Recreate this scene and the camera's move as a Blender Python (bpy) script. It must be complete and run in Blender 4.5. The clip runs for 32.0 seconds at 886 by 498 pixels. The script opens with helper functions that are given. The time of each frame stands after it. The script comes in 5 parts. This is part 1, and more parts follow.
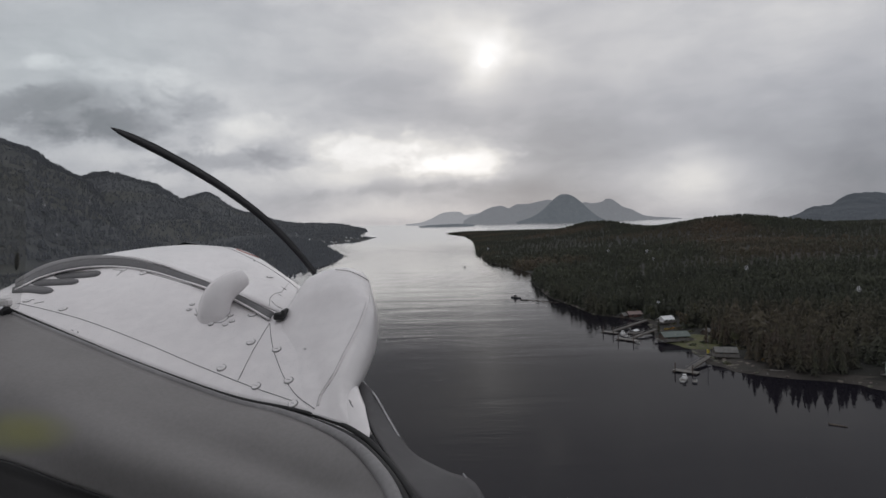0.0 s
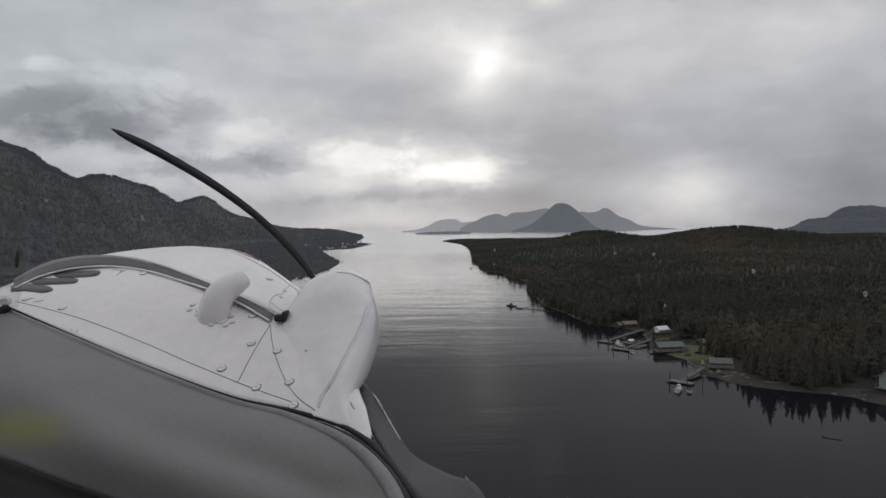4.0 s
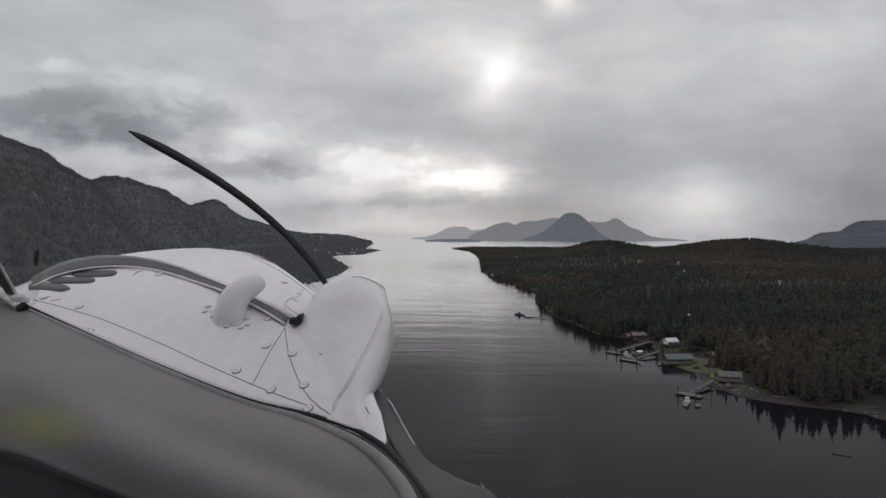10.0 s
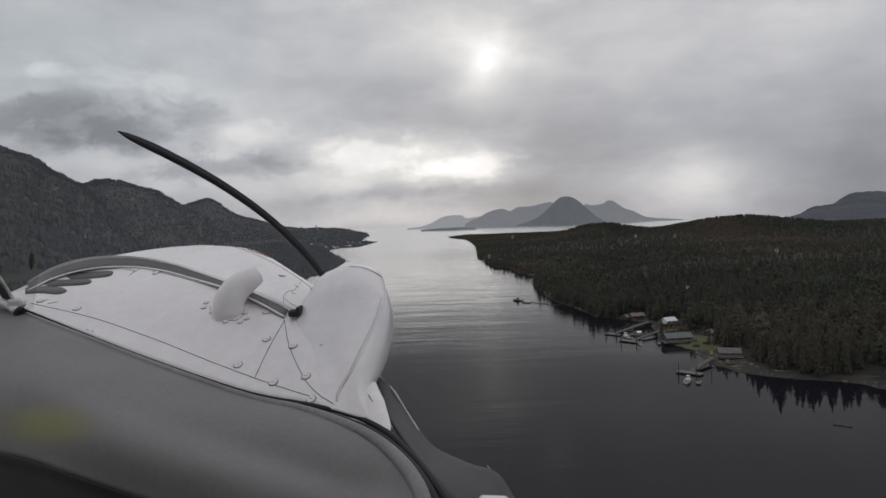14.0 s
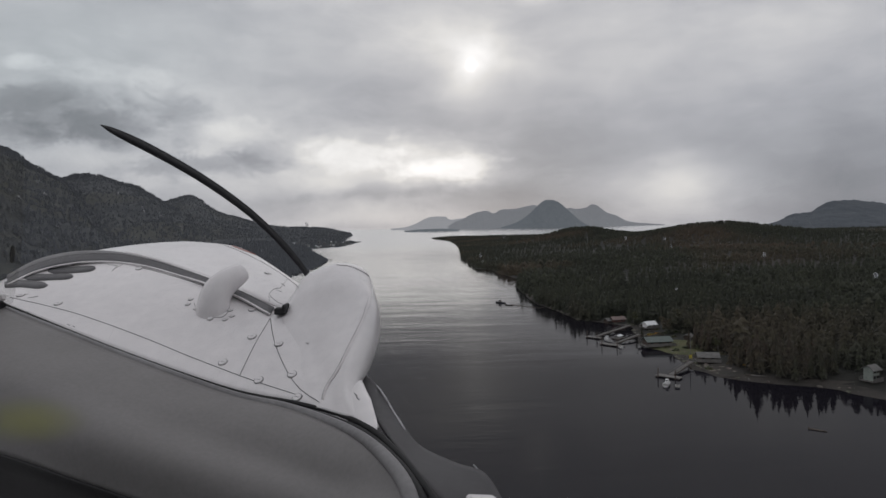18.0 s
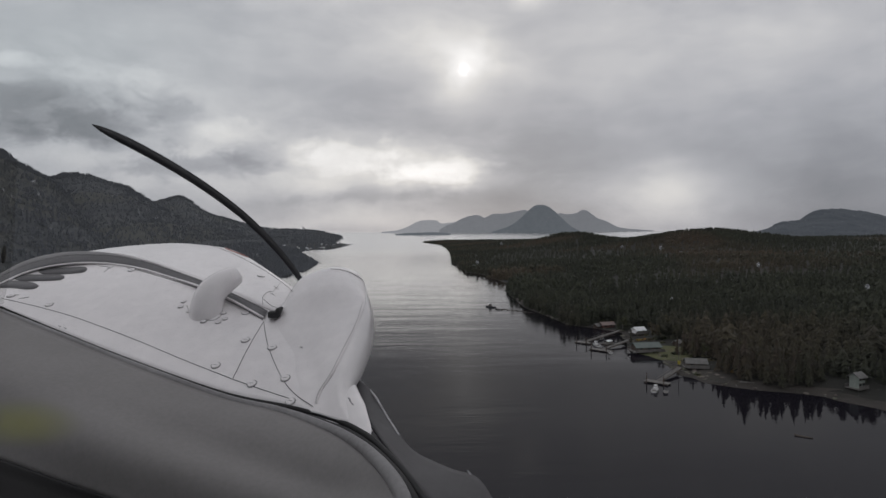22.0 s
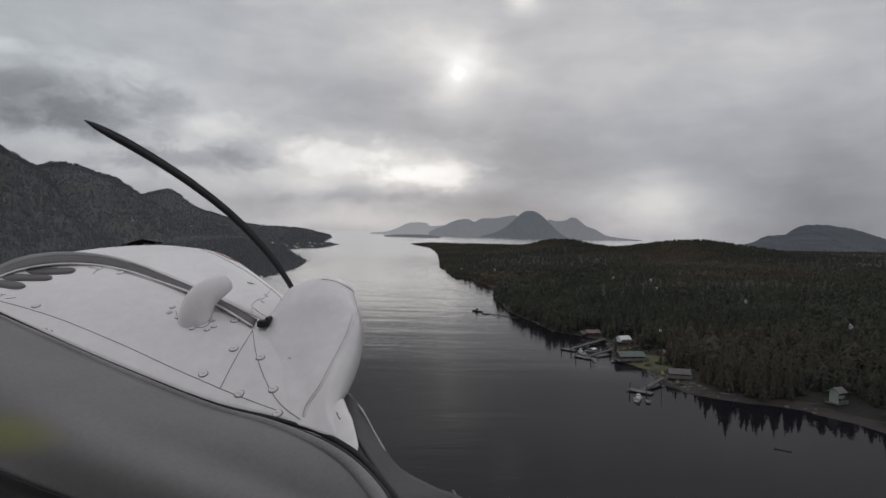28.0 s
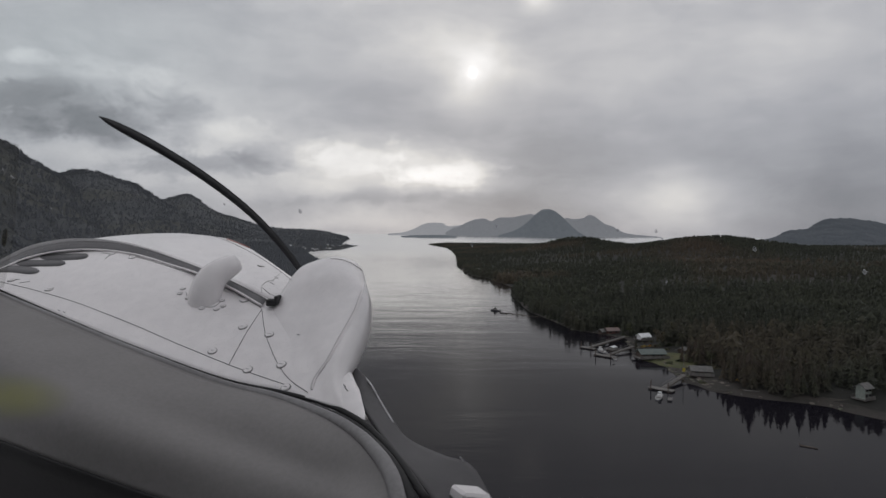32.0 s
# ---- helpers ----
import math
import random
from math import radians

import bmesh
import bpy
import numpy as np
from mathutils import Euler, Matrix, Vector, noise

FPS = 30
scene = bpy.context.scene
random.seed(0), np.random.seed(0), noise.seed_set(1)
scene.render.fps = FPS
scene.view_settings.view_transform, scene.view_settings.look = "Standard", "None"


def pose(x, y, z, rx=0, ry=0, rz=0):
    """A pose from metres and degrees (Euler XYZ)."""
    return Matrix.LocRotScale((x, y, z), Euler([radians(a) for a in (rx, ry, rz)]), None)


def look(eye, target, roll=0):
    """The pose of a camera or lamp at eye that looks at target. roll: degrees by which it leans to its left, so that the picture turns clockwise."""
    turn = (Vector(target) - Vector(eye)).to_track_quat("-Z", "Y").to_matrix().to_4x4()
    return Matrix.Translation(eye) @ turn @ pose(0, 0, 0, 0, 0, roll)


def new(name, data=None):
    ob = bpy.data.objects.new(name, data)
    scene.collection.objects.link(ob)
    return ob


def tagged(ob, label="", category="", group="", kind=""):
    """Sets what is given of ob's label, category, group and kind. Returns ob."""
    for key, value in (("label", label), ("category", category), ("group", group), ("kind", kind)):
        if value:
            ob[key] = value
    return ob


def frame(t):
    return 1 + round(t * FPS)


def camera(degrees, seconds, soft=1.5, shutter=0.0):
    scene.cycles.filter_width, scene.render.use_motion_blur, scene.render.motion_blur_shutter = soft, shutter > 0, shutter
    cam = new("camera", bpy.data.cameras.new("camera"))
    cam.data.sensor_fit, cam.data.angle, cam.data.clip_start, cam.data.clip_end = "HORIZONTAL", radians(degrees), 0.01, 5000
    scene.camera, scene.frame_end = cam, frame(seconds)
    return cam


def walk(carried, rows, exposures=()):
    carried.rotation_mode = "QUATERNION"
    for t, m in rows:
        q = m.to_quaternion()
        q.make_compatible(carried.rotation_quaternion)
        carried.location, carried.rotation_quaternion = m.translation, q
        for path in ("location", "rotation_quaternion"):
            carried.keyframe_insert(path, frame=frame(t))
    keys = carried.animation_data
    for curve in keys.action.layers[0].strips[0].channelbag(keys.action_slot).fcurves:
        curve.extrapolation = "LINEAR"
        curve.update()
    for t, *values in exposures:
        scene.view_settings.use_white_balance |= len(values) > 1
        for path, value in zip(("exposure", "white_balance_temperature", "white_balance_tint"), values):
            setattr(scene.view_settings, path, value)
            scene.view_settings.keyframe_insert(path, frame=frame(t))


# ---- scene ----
from mathutils.bvhtree import BVHTree

cam = camera(70.0, 32.0, soft=1.5)
SEAT = Vector((0.0, 0.0, 50.0))   # the co-pilot's seat, 50 m over the water
walk(cam, [
    (0, pose(0.0331, 0.0014, 50.0155, 87.501, 1.350, 1.692)),
    (0.5, pose(0.0311, -0.0001, 50.0141, 87.535, 1.500, 1.798)),
    (1, pose(0.0318, 0.0019, 50.0155, 87.486, 1.500, 1.845)),
    (1.5, pose(0.0311, 0.0013, 50.0173, 87.315, 1.950, 1.666)),
    (2, pose(0.0352, 0.0016, 50.0169, 87.072, 2.550, 1.542)),
    (2.5, pose(0.0321, 0.0010, 50.0159, 87.083, 2.400, 1.339)),
    (3, pose(0.0300, 0.0011, 50.0114, 87.695, 1.350, 1.401)),
    (3.5, pose(0.0239, 0.0008, 50.0089, 88.055, 0.600, 1.277)),
    (5.5, pose(0.0216, 0.0001, 50.0153, 88.229, 0.675, 1.627)),
    (6, pose(0.0217, -0.0004, 50.0177, 88.183, 0.450, 1.519)),
    (6.5, pose(0.0184, -0.0017, 50.0173, 88.303, 0.525, 1.671)),
    (7, pose(0.0174, -0.0012, 50.0145, 88.246, 0.750, 1.680)),
    (7.5, pose(0.0172, 0.0005, 50.0109, 88.255, 0.750, 2.121)),
    (8, pose(0.0191, 0.0006, 50.0080, 88.462, 0.525, 2.065)),
    (8.5, pose(0.0175, -0.0004, 50.0094, 88.362, 0.525, 2.113)),
    (9, pose(0.0131, 0.0023, 50.0047, 88.746, -0.075, 2.192)),
    (9.5, pose(0.0088, 0.0011, 50.0085, 88.941, -0.600, 2.224)),
    (10, pose(0.0099, 0.0010, 50.0068, 88.820, -0.450, 2.228)),
    (10.5, pose(0.0153, 0.0017, 50.0002, 88.692, 0.375, 2.503)),
    (11, pose(0.0151, 0.0026, 50.0018, 88.843, 0.375, 2.406)),
    (11.5, pose(0.0152, 0.0026, 50.0011, 88.735, 0.600, 2.218)),
    (12, pose(0.0166, 0.0024, 50.0044, 88.450, 0.975, 1.985)),
    (12.5, pose(0.0163, 0.0040, 50.0050, 87.993, 1.650, 2.399)),
    (13, pose(0.0155, 0.0045, 50.0028, 87.524, 2.025, 2.601)),
    (13.5, pose(0.0122, 0.0019, 50.0008, 88.091, 1.800, 1.526)),
    (14, pose(0.0095, 0.0025, 50.0011, 87.828, 1.950, 1.823)),
    (14.5, pose(0.0093, 0.0011, 50.0030, 87.660, 1.725, 1.272)),
    (16.5, pose(0.0009, -0.0007, 50.0044, 88.077, 0.225, 0.673)),
    (17, pose(0.0002, -0.0000, 50.0042, 88.013, 0.450, 0.533)),
    (17.5, pose(0.0009, 0.0009, 50.0025, 88.023, 0.525, 0.338)),
    (18, pose(0.0013, 0.0015, 49.9990, 87.899, 0.975, 0.355)),
    (18.5, pose(0.0024, 0.0015, 49.9986, 87.809, 1.350, 0.271)),
    (19, pose(0.0045, 0.0001, 50.0002, 87.682, 1.200, 0.263)),
    (19.5, pose(-0.0000, 0.0000, 50.0000, 87.903, 0.750, 0.000)),
    (20, pose(-0.0073, -0.0017, 50.0021, 88.207, -0.150, -0.330)),
    (20.5, pose(-0.0119, -0.0020, 50.0070, 88.377, -0.675, -0.646)),
    (21, pose(-0.0109, -0.0040, 50.0024, 88.578, -0.375, -0.831)),
    (21.5, pose(-0.0132, -0.0009, 50.0005, 88.597, -0.900, -0.703)),
    (22, pose(-0.0055, -0.0017, 50.0019, 88.228, 0.300, -0.461)),
    (22.5, pose(-0.0032, -0.0003, 50.0095, 87.722, 0.975, -0.639)),
    (23, pose(0.0006, -0.0024, 50.0176, 87.655, 0.225, -0.621)),
    (23.5, pose(0.0003, -0.0027, 50.0214, 87.790, -0.525, -0.350)),
    (24, pose(-0.0009, -0.0029, 50.0220, 87.958, -0.750, -0.506)),
    (24.5, pose(-0.0050, -0.0050, 50.0255, 87.842, -0.525, -0.846)),
    (25, pose(-0.0090, -0.0053, 50.0257, 88.043, -0.900, -1.257)),
    (25.5, pose(-0.0062, -0.0040, 50.0268, 87.978, -0.300, -1.235)),
    (27.5, pose(-0.0063, -0.0072, 50.0210, 88.619, -1.875, -1.536)),
    (28, pose(-0.0112, -0.0072, 50.0237, 88.497, -1.650, -1.430)),
    (28.5, pose(-0.0157, -0.0077, 50.0255, 88.233, -0.975, -1.008)),
    (29, pose(-0.0189, -0.0068, 50.0237, 88.160, -0.450, -0.789)),
    (29.5, pose(-0.0074, -0.0067, 50.0217, 87.951, 0.150, -0.519)),
    (30, pose(0.0015, -0.0048, 50.0138, 88.362, 0.150, -0.168)),
    (30.5, pose(0.0021, -0.0040, 50.0048, 88.987, -0.375, 0.066)),
    (31, pose(0.0078, -0.0007, 49.9826, 88.542, -0.300, 0.658)),
    (31.5, pose(0.0095, 0.0015, 49.9787, 88.490, -0.600, -0.396)),
    (32, pose(0.0061, 0.0009, 49.9805, 88.475, -0.675, 0.098)),
], exposures=[(0, 0.06), (11, 0.05), (18, 0.0), (23, -0.06), (32, -0.06)])

# ------------------------------------------------------------------ light
SUN = Vector((0.0452, 0.9679, 0.2474))
sun_data = bpy.data.lights.new("sun", "SUN")
sun_data.energy, sun_data.angle, sun_data.color = 0.2, radians(180), (1.0, 0.98, 0.95)
sun = new("sun", sun_data)
sun.matrix_world = look(SUN * 10, (0, 0, 0))


class Nodes:
    """Short-hand for a node tree."""

    def __init__(self, tree):
        self.tree = tree
        tree.nodes.clear()

    def add(self, kind, inputs=None, **settings):
        n = self.tree.nodes.new(kind)
        for k, v in settings.items():
            setattr(n, k, v)
        for k, v in (inputs or {}).items():
            if isinstance(v, bpy.types.NodeSocket):
                self.tree.links.new(v, n.inputs[k])
            else:
                n.inputs[k].default_value = v
        return n

    def math(self, op, a, b=0.0, clamp=False):
        return self.add("ShaderNodeMath", {0: a, 1: b}, operation=op, use_clamp=clamp).outputs[0]

    def vec(self, op, a, b=(0, 0, 0)):
        n = self.add("ShaderNodeVectorMath", {0: a, 1: b}, operation=op)
        return n.outputs["Value"] if op == "DOT_PRODUCT" else n.outputs[0]

    def noise(self, where, scale, detail=4.0, rough=0.55, distortion=0.0):
        return self.add("ShaderNodeTexNoise", {"Vector": where, "Scale": scale, "Detail": detail, "Roughness": rough, "Distortion": distortion})

    def ramp(self, value, *stops):
        n = self.add("ShaderNodeValToRGB", {0: value})
        e = n.color_ramp.elements
        while len(e) < len(stops):
            e.new(0.5)
        for el, (at, col) in zip(e, stops):
            el.position = at
            el.color = (*col, 1) if len(col) == 3 else col
        return n.outputs[0]

    def mix(self, f, a, b):
        n = self.add("ShaderNodeMix", data_type="RGBA")
        for k, v in ((0, f), (6, a), (7, b)):
            if isinstance(v, bpy.types.NodeSocket):
                self.tree.links.new(v, n.inputs[k])
            else:
                n.inputs[k].default_value = v if k == 0 else (*v[:3], 1)
        return n.outputs[2]


world = bpy.data.worlds.new("overcast")
scene.world = world
world.use_nodes = True
w = Nodes(world.node_tree)
way = w.add("ShaderNodeTexCoord").outputs["Generated"]
sep = w.add("ShaderNodeSeparateXYZ", {0: way}).outputs
ahead = w.math("MAXIMUM", w.math("ABSOLUTE", sep[1]), 0.12)
up = w.math("ABSOLUTE", sep[2])
flat = w.add("ShaderNodeCombineXYZ", {0: w.math("DIVIDE", sep[0], ahead), 1: w.math("DIVIDE", up, ahead), 2: 0.0}).outputs[0]
wob = w.noise(way, 5.0, 6.0, 0.6)
wob2 = w.vec("MULTIPLY", w.vec("SUBTRACT", wob.outputs["Color"], (0.5, 0.5, 0.5)), (0.12, 0.05, 0.0))
torn = w.vec("ADD", flat, wob2)
fine = w.noise(way, 16.0, 6.0, 0.62)
torn2 = w.vec("ADD", torn, w.vec("MULTIPLY", w.vec("SUBTRACT", fine.outputs["Color"], (0.5, 0.5, 0.5)), (0.06, 0.030, 0.0)))
clump = w.noise(w.vec("MULTIPLY", way, (1, 1, 1.9)), 13.0, 9.0, 0.6, 0.25)
speck = w.math("SUBTRACT", clump.outputs["Fac"], 0.5)


def patch(where, centre, wide, high, amount):
    """A soft brighter or darker part of the cloud cover."""
    d = w.vec("MULTIPLY", w.vec("SUBTRACT", where, (*centre, 0)), (1 / wide, 1 / high, 0))
    return w.math("MULTIPLY", w.math("POWER", 2.71828, w.math("MULTIPLY", w.vec("DOT_PRODUCT", d, d), -1.0)), amount)


low = w.add("ShaderNodeMapRange", {0: up, 1: 0.0, 2: 0.33, 3: 0.41, 4: 0.55}, interpolation_type="SMOOTHSTEP").outputs[0]
cover = low
for centre, wide, high, amount in (
        ((0.046, 0.247), 0.006, 0.007, 0.45), ((0.046, 0.248), 0.022, 0.024, 0.20), ((0.046, 0.248), 0.050, 0.052, 0.16), ((0.013, 0.284), 0.060, 0.030, 0.09), ((0.040, 0.250), 0.085, 0.07, 0.10), ((-0.035, 0.300), 0.09, 0.05, 0.08),
        ((0.352, 0.054), 0.13, 0.045, 0.27), ((0.451, 0.158), 0.10, 0.03, 0.05), ((0.282, 0.160), 0.07, 0.025, 0.05),
        ((0.194, 0.126), 0.15, 0.07, -0.10), ((0.638, 0.098), 0.20, 0.12, -0.10), ((-0.089, 0.205), 0.20, 0.06, -0.07), ((-0.312, 0.177), 0.16, 0.07, 0.10), ((-0.127, 0.099), 0.20, 0.05, 0.10), ((0.193, 0.033), 0.10, 0.03, -0.07), ((0.550, 0.020), 0.2, 0.04, -0.04),
        ((0.144, 0.366), 0.026, 0.018, 0.30), ((0.504, 0.285), 0.25, 0.08, 0.06), ((-0.634, 0.352), 0.25, 0.08, -0.05), ((-0.199, 0.025), 0.20, 0.03, 0.07)):
    cover = w.math("ADD", cover, patch(torn, centre, wide, high, amount))
for centre, wide, high, amount in (
        ((-0.002, 0.092), 0.095, 0.032, 0.34), ((-0.162, 0.119), 0.13, 0.030, 0.16), ((-0.234, 0.074), 0.12, 0.025, 0.16),
        ((0.086, 0.057), 0.08, 0.022, -0.08), ((-0.119, 0.012), 0.15, 0.018, 0.17),
        ((-0.535, 0.124), 0.15, 0.018, 0.12), ((-0.474, 0.086), 0.14, 0.02, 0.10), ((-0.339, 0.155), 0.10, 0.03, 0.08)):
    cover = w.math("ADD", cover, patch(torn2, centre, wide, high, amount))


def cumulus(centre, wide, high, amount, torn_by=2.6):
    """A cloud of its own with ragged edges."""
    g = w.math("ADD", patch(torn, centre, wide, high, 1.0), w.math("MULTIPLY", speck, torn_by))
    m = w.add("ShaderNodeMapRange", {0: g, 1: 0.30, 2: 0.85, 3: 0.0, 4: amount}, interpolation_type="SMOOTHSTEP").outputs[0]
    return w.math("MULTIPLY", m, patch(flat, centre, wide * 1.9, high * 1.9, 1.0))


for centre, wide, high, amount in (
        ((-0.650, 0.188), 0.17, 0.075, -0.11), ((-0.545, 0.160), 0.13, 0.045, -0.09), ((-0.700, 0.200), 0.10, 0.050, -0.06), ((-0.405, 0.185), 0.060, 0.060, -0.10), ((-0.390, 0.108), 0.150, 0.024, -0.16), ((-0.292, 0.124), 0.045, 0.026, -0.12), ((-0.480, 0.130), 0.12, 0.020, -0.07),
        ((-0.119, 0.051), 0.16, 0.014, -0.09), ((-0.002, 0.092), 0.085, 0.028, 0.22), ((-0.153, 0.116), 0.12, 0.030, 0.16), ((-0.577, 0.250), 0.09, 0.026, 0.07), ((-0.672, 0.268), 0.055, 0.020, 0.11), ((-0.465, 0.232), 0.045, 0.030, 0.08), ((-0.330, 0.160), 0.08, 0.022, 0.08)):
    cover = w.math("ADD", cover, cumulus(centre, wide, high, amount))
mottle = w.noise(w.vec("MULTIPLY", way, (1, 1, 2.4)), 4.5, 7.0, 0.6)
cover = w.math("MULTIPLY", cover, w.math("ADD", 0.74, w.math("MULTIPLY", mottle.outputs["Fac"], 0.52)))
billow = w.noise(w.vec("MULTIPLY", way, (1, 1, 2.8)), 8.0, 6.0, 0.6, 0.4)
cover = w.math("MULTIPLY", cover, w.math("ADD", 0.80, w.math("MULTIPLY", billow.outputs["Fac"], 0.40)))
cover = w.math("MULTIPLY", cover, w.math("ADD", 0.93, w.math("MULTIPLY", fine.outputs["Fac"], 0.14)))
tone = w.ramp(cover, (0.10, (0.74, 0.87, 1.0)), (0.30, (0.87, 0.90, 1.0)), (0.46, (0.908, 0.924, 1.0)), (0.72, (0.990, 0.976, 0.970)))
tone = w.mix(patch(flat, (-0.636, 0.282), 0.34, 0.16, 0.6), tone, (0.86, 0.95, 1.0))
cloud = w.vec("MULTIPLY", tone, w.add("ShaderNodeCombineXYZ", {0: cover, 1: cover, 2: cover}).outputs[0])
clear = w.add("ShaderNodeTexSky", sky_type="NISHITA", sun_disc=False, sun_elevation=math.asin(SUN.z), sun_rotation=math.atan2(SUN.x, SUN.y))
bg_cloud = w.add("ShaderNodeBackground", {"Color": cloud, "Strength": 1.0}).outputs[0]
bg_clear = w.add("ShaderNodeBackground", {"Color": clear.outputs[0], "Strength": 0.05}).outputs[0]
both = w.add("ShaderNodeMixShader", {0: 0.975, 1: bg_clear, 2: bg_cloud}).outputs[0]
w.add("ShaderNodeOutputWorld", {0: both})


# -------------------------------------------------------------- materials
def material(name, base, base2, rough=0.6, scale=3.0, fine_scale=40.0, bump=0.15, depth=0.01, metal=0.0, per_object=0.0, glow=None, patches=None, along=1.0):
    """Two colours mixed at a coarse and a fine scale, with fine relief."""
    m = bpy.data.materials.new(name)
    m.use_nodes = True
    k = Nodes(m.node_tree)
    at = k.vec("MULTIPLY", k.add("ShaderNodeNewGeometry").outputs["Position"], (1.0, along, 1.0))
    a = k.noise(at, scale, 5.0, 0.6)
    b = k.noise(at, fine_scale, 4.0, 0.6)
    f = k.math("ADD", k.math("MULTIPLY", a.outputs["Fac"], 0.65), k.math("MULTIPLY", b.outputs["Fac"], 0.35))
    f = k.ramp(f, (0.36, (0, 0, 0)), (0.64, (1, 1, 1)))
    col = k.mix(f, base, base2)
    if patches:
        c = k.noise(at, patches[1], 3.0, 0.5)
        col = k.mix(k.ramp(c.outputs["Fac"], (0.50, (0, 0, 0)), (0.64, (1, 1, 1))), col, patches[0])
    if per_object:
        r = k.math("ADD", 1 - per_object, k.math("MULTIPLY", k.add("ShaderNodeObjectInfo").outputs["Random"], 2 * per_object))
        isl = k.math("ADD", 1 - per_object, k.math("MULTIPLY", k.add("ShaderNodeNewGeometry").outputs["Random Per Island"], 2 * per_object))
        col = k.vec("MULTIPLY", col, k.add("ShaderNodeCombineXYZ", {0: k.math("MULTIPLY", r, isl), 1: isl, 2: r}).outputs[0])
    bm = k.add("ShaderNodeBump", {"Height": b.outputs["Fac"], "Strength": bump, "Distance": depth}).outputs[0]
    p = k.add("ShaderNodeBsdfPrincipled", {"Base Color": col, "Roughness": rough, "Metallic": metal, "Normal": bm})
    if glow:
        p.inputs["Emission Color"].default_value = (*glow, 1)
        p.inputs["Emission Strength"].default_value = 1.0
    k.add("ShaderNodeOutputMaterial", {0: p.outputs[0]})
    return m


PAINT = material("white_aircraft_paint", (0.735, 0.71, 0.72), (0.875, 0.845, 0.85), 0.24, 2.5, 45, 0.06, 0.001)
# dark grey in place of the shade on the fuselage side
SHADE_GREY = material("shade_toned_skin", (0.055, 0.053, 0.057), (0.085, 0.082, 0.087), 0.7, 4, 60, 0.05, 0.001)
VINYL = material("glareshield_vinyl", (0.178, 0.170, 0.170), (0.232, 0.222, 0.221), 0.6, 3, 160, 0.03, 0.001)
RUBBER = material("black_rubber", (0.010, 0.010, 0.011), (0.022, 0.022, 0.024), 0.7, 6, 120, 0.15, 0.001)
GREY_RUBBER = material("grey_rubber", (0.16, 0.155, 0.16), (0.26, 0.255, 0.26), 0.45, 6, 120, 0.15, 0.001)
GAP_GREY = material("dark_gap_rubber", (0.075, 0.073, 0.078), (0.125, 0.122, 0.128), 0.55, 8, 120, 0.15, 0.001)
SEAM = material("seam_sealant", (0.085, 0.083, 0.088), (0.16, 0.155, 0.16), 0.6, 12, 90, 0.1, 0.001)
STEEL = material("dull_fastener_metal", (0.45, 0.45, 0.46), (0.62, 0.62, 0.64), 0.4, 20, 200, 0.1, 0.0005, 0.25)
BRIGHT_STEEL = material("scratched_steel", (0.42, 0.42, 0.44), (0.80, 0.80, 0.82), 0.30, 30, 160, 0.3, 0.0006, 0.6)
# blotchy stains, with the skirt panel's shade greyed into the same colour
STAINED_SHADE = material("stained_shade_paint", (0.30, 0.285, 0.27), (0.60, 0.57, 0.56), 0.45, 14, 90, 0.08, 0.001)
STRIPE = material("faded_red_stripe", (0.33, 0.12, 0.10), (0.42, 0.2, 0.17), 0.4, 12, 90, 0.05, 0.001)
BLADE = material("propeller_black", (0.022, 0.022, 0.024), (0.042, 0.042, 0.045), 0.55, 5, 60, 0.05, 0.001)
LINER = material("cabin_liner", (0.04, 0.04, 0.042), (0.07, 0.07, 0.07), 0.8, 5, 60, 0.1, 0.001)
FOLIAGE = material("spruce_foliage", (0.0168, 0.0197, 0.0120), (0.0355, 0.0375, 0.0225), 0.9, 0.03, 0.5, 0.2, 0.2, 0, 0.10, patches=((0.066, 0.046, 0.031), 0.0045))
# paler, bluer copy of the spruce colour, with the channel's haze in it
HAZED_FOLIAGE = material("hazed_spruce_foliage", (0.096, 0.105, 0.115), (0.120, 0.129, 0.140), 0.95, 0.01, 0.2, 0.1, 0.2, 0, 0.05)
BARK = material("spruce_bark", (0.06, 0.05, 0.04), (0.12, 0.10, 0.085), 0.9, 1, 9, 0.4, 0.03)
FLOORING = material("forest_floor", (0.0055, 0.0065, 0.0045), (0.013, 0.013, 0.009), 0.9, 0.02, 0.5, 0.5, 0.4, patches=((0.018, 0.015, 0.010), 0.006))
BEACH = material("stony_beach", (0.017, 0.0142, 0.012), (0.043, 0.036, 0.030), 0.85, 0.12, 1.6, 0.6, 0.15, patches=((0.017, 0.015, 0.011), 0.16))
LAWN = material("lawn_grass", (0.05, 0.062, 0.022), (0.11, 0.105, 0.045), 0.9, 0.2, 3, 0.4, 0.05)
ROCK = material("shore_rock", (0.07, 0.065, 0.06), (0.16, 0.145, 0.13), 0.8, 0.6, 5, 0.6, 0.1, 0, 0.15)
# hillside colour lifted to hold the haze over the opposite shore
HAZED_HILL = material("hazed_forest_hillside", (0.045, 0.050, 0.056), (0.067, 0.073, 0.079), 0.95, 0.006, 0.05, 0.35, 6, patches=((0.058, 0.061, 0.057), 0.0035), along=0.3)
# distance haze is put into these four as a faint glow
HAZE_GLOW_HILL = material("haze_glow_hillside", (0.028, 0.033, 0.036), (0.042, 0.047, 0.052), 1.0, 0.004, 0.03, 0.5, 8, glow=(0.016, 0.020, 0.027))
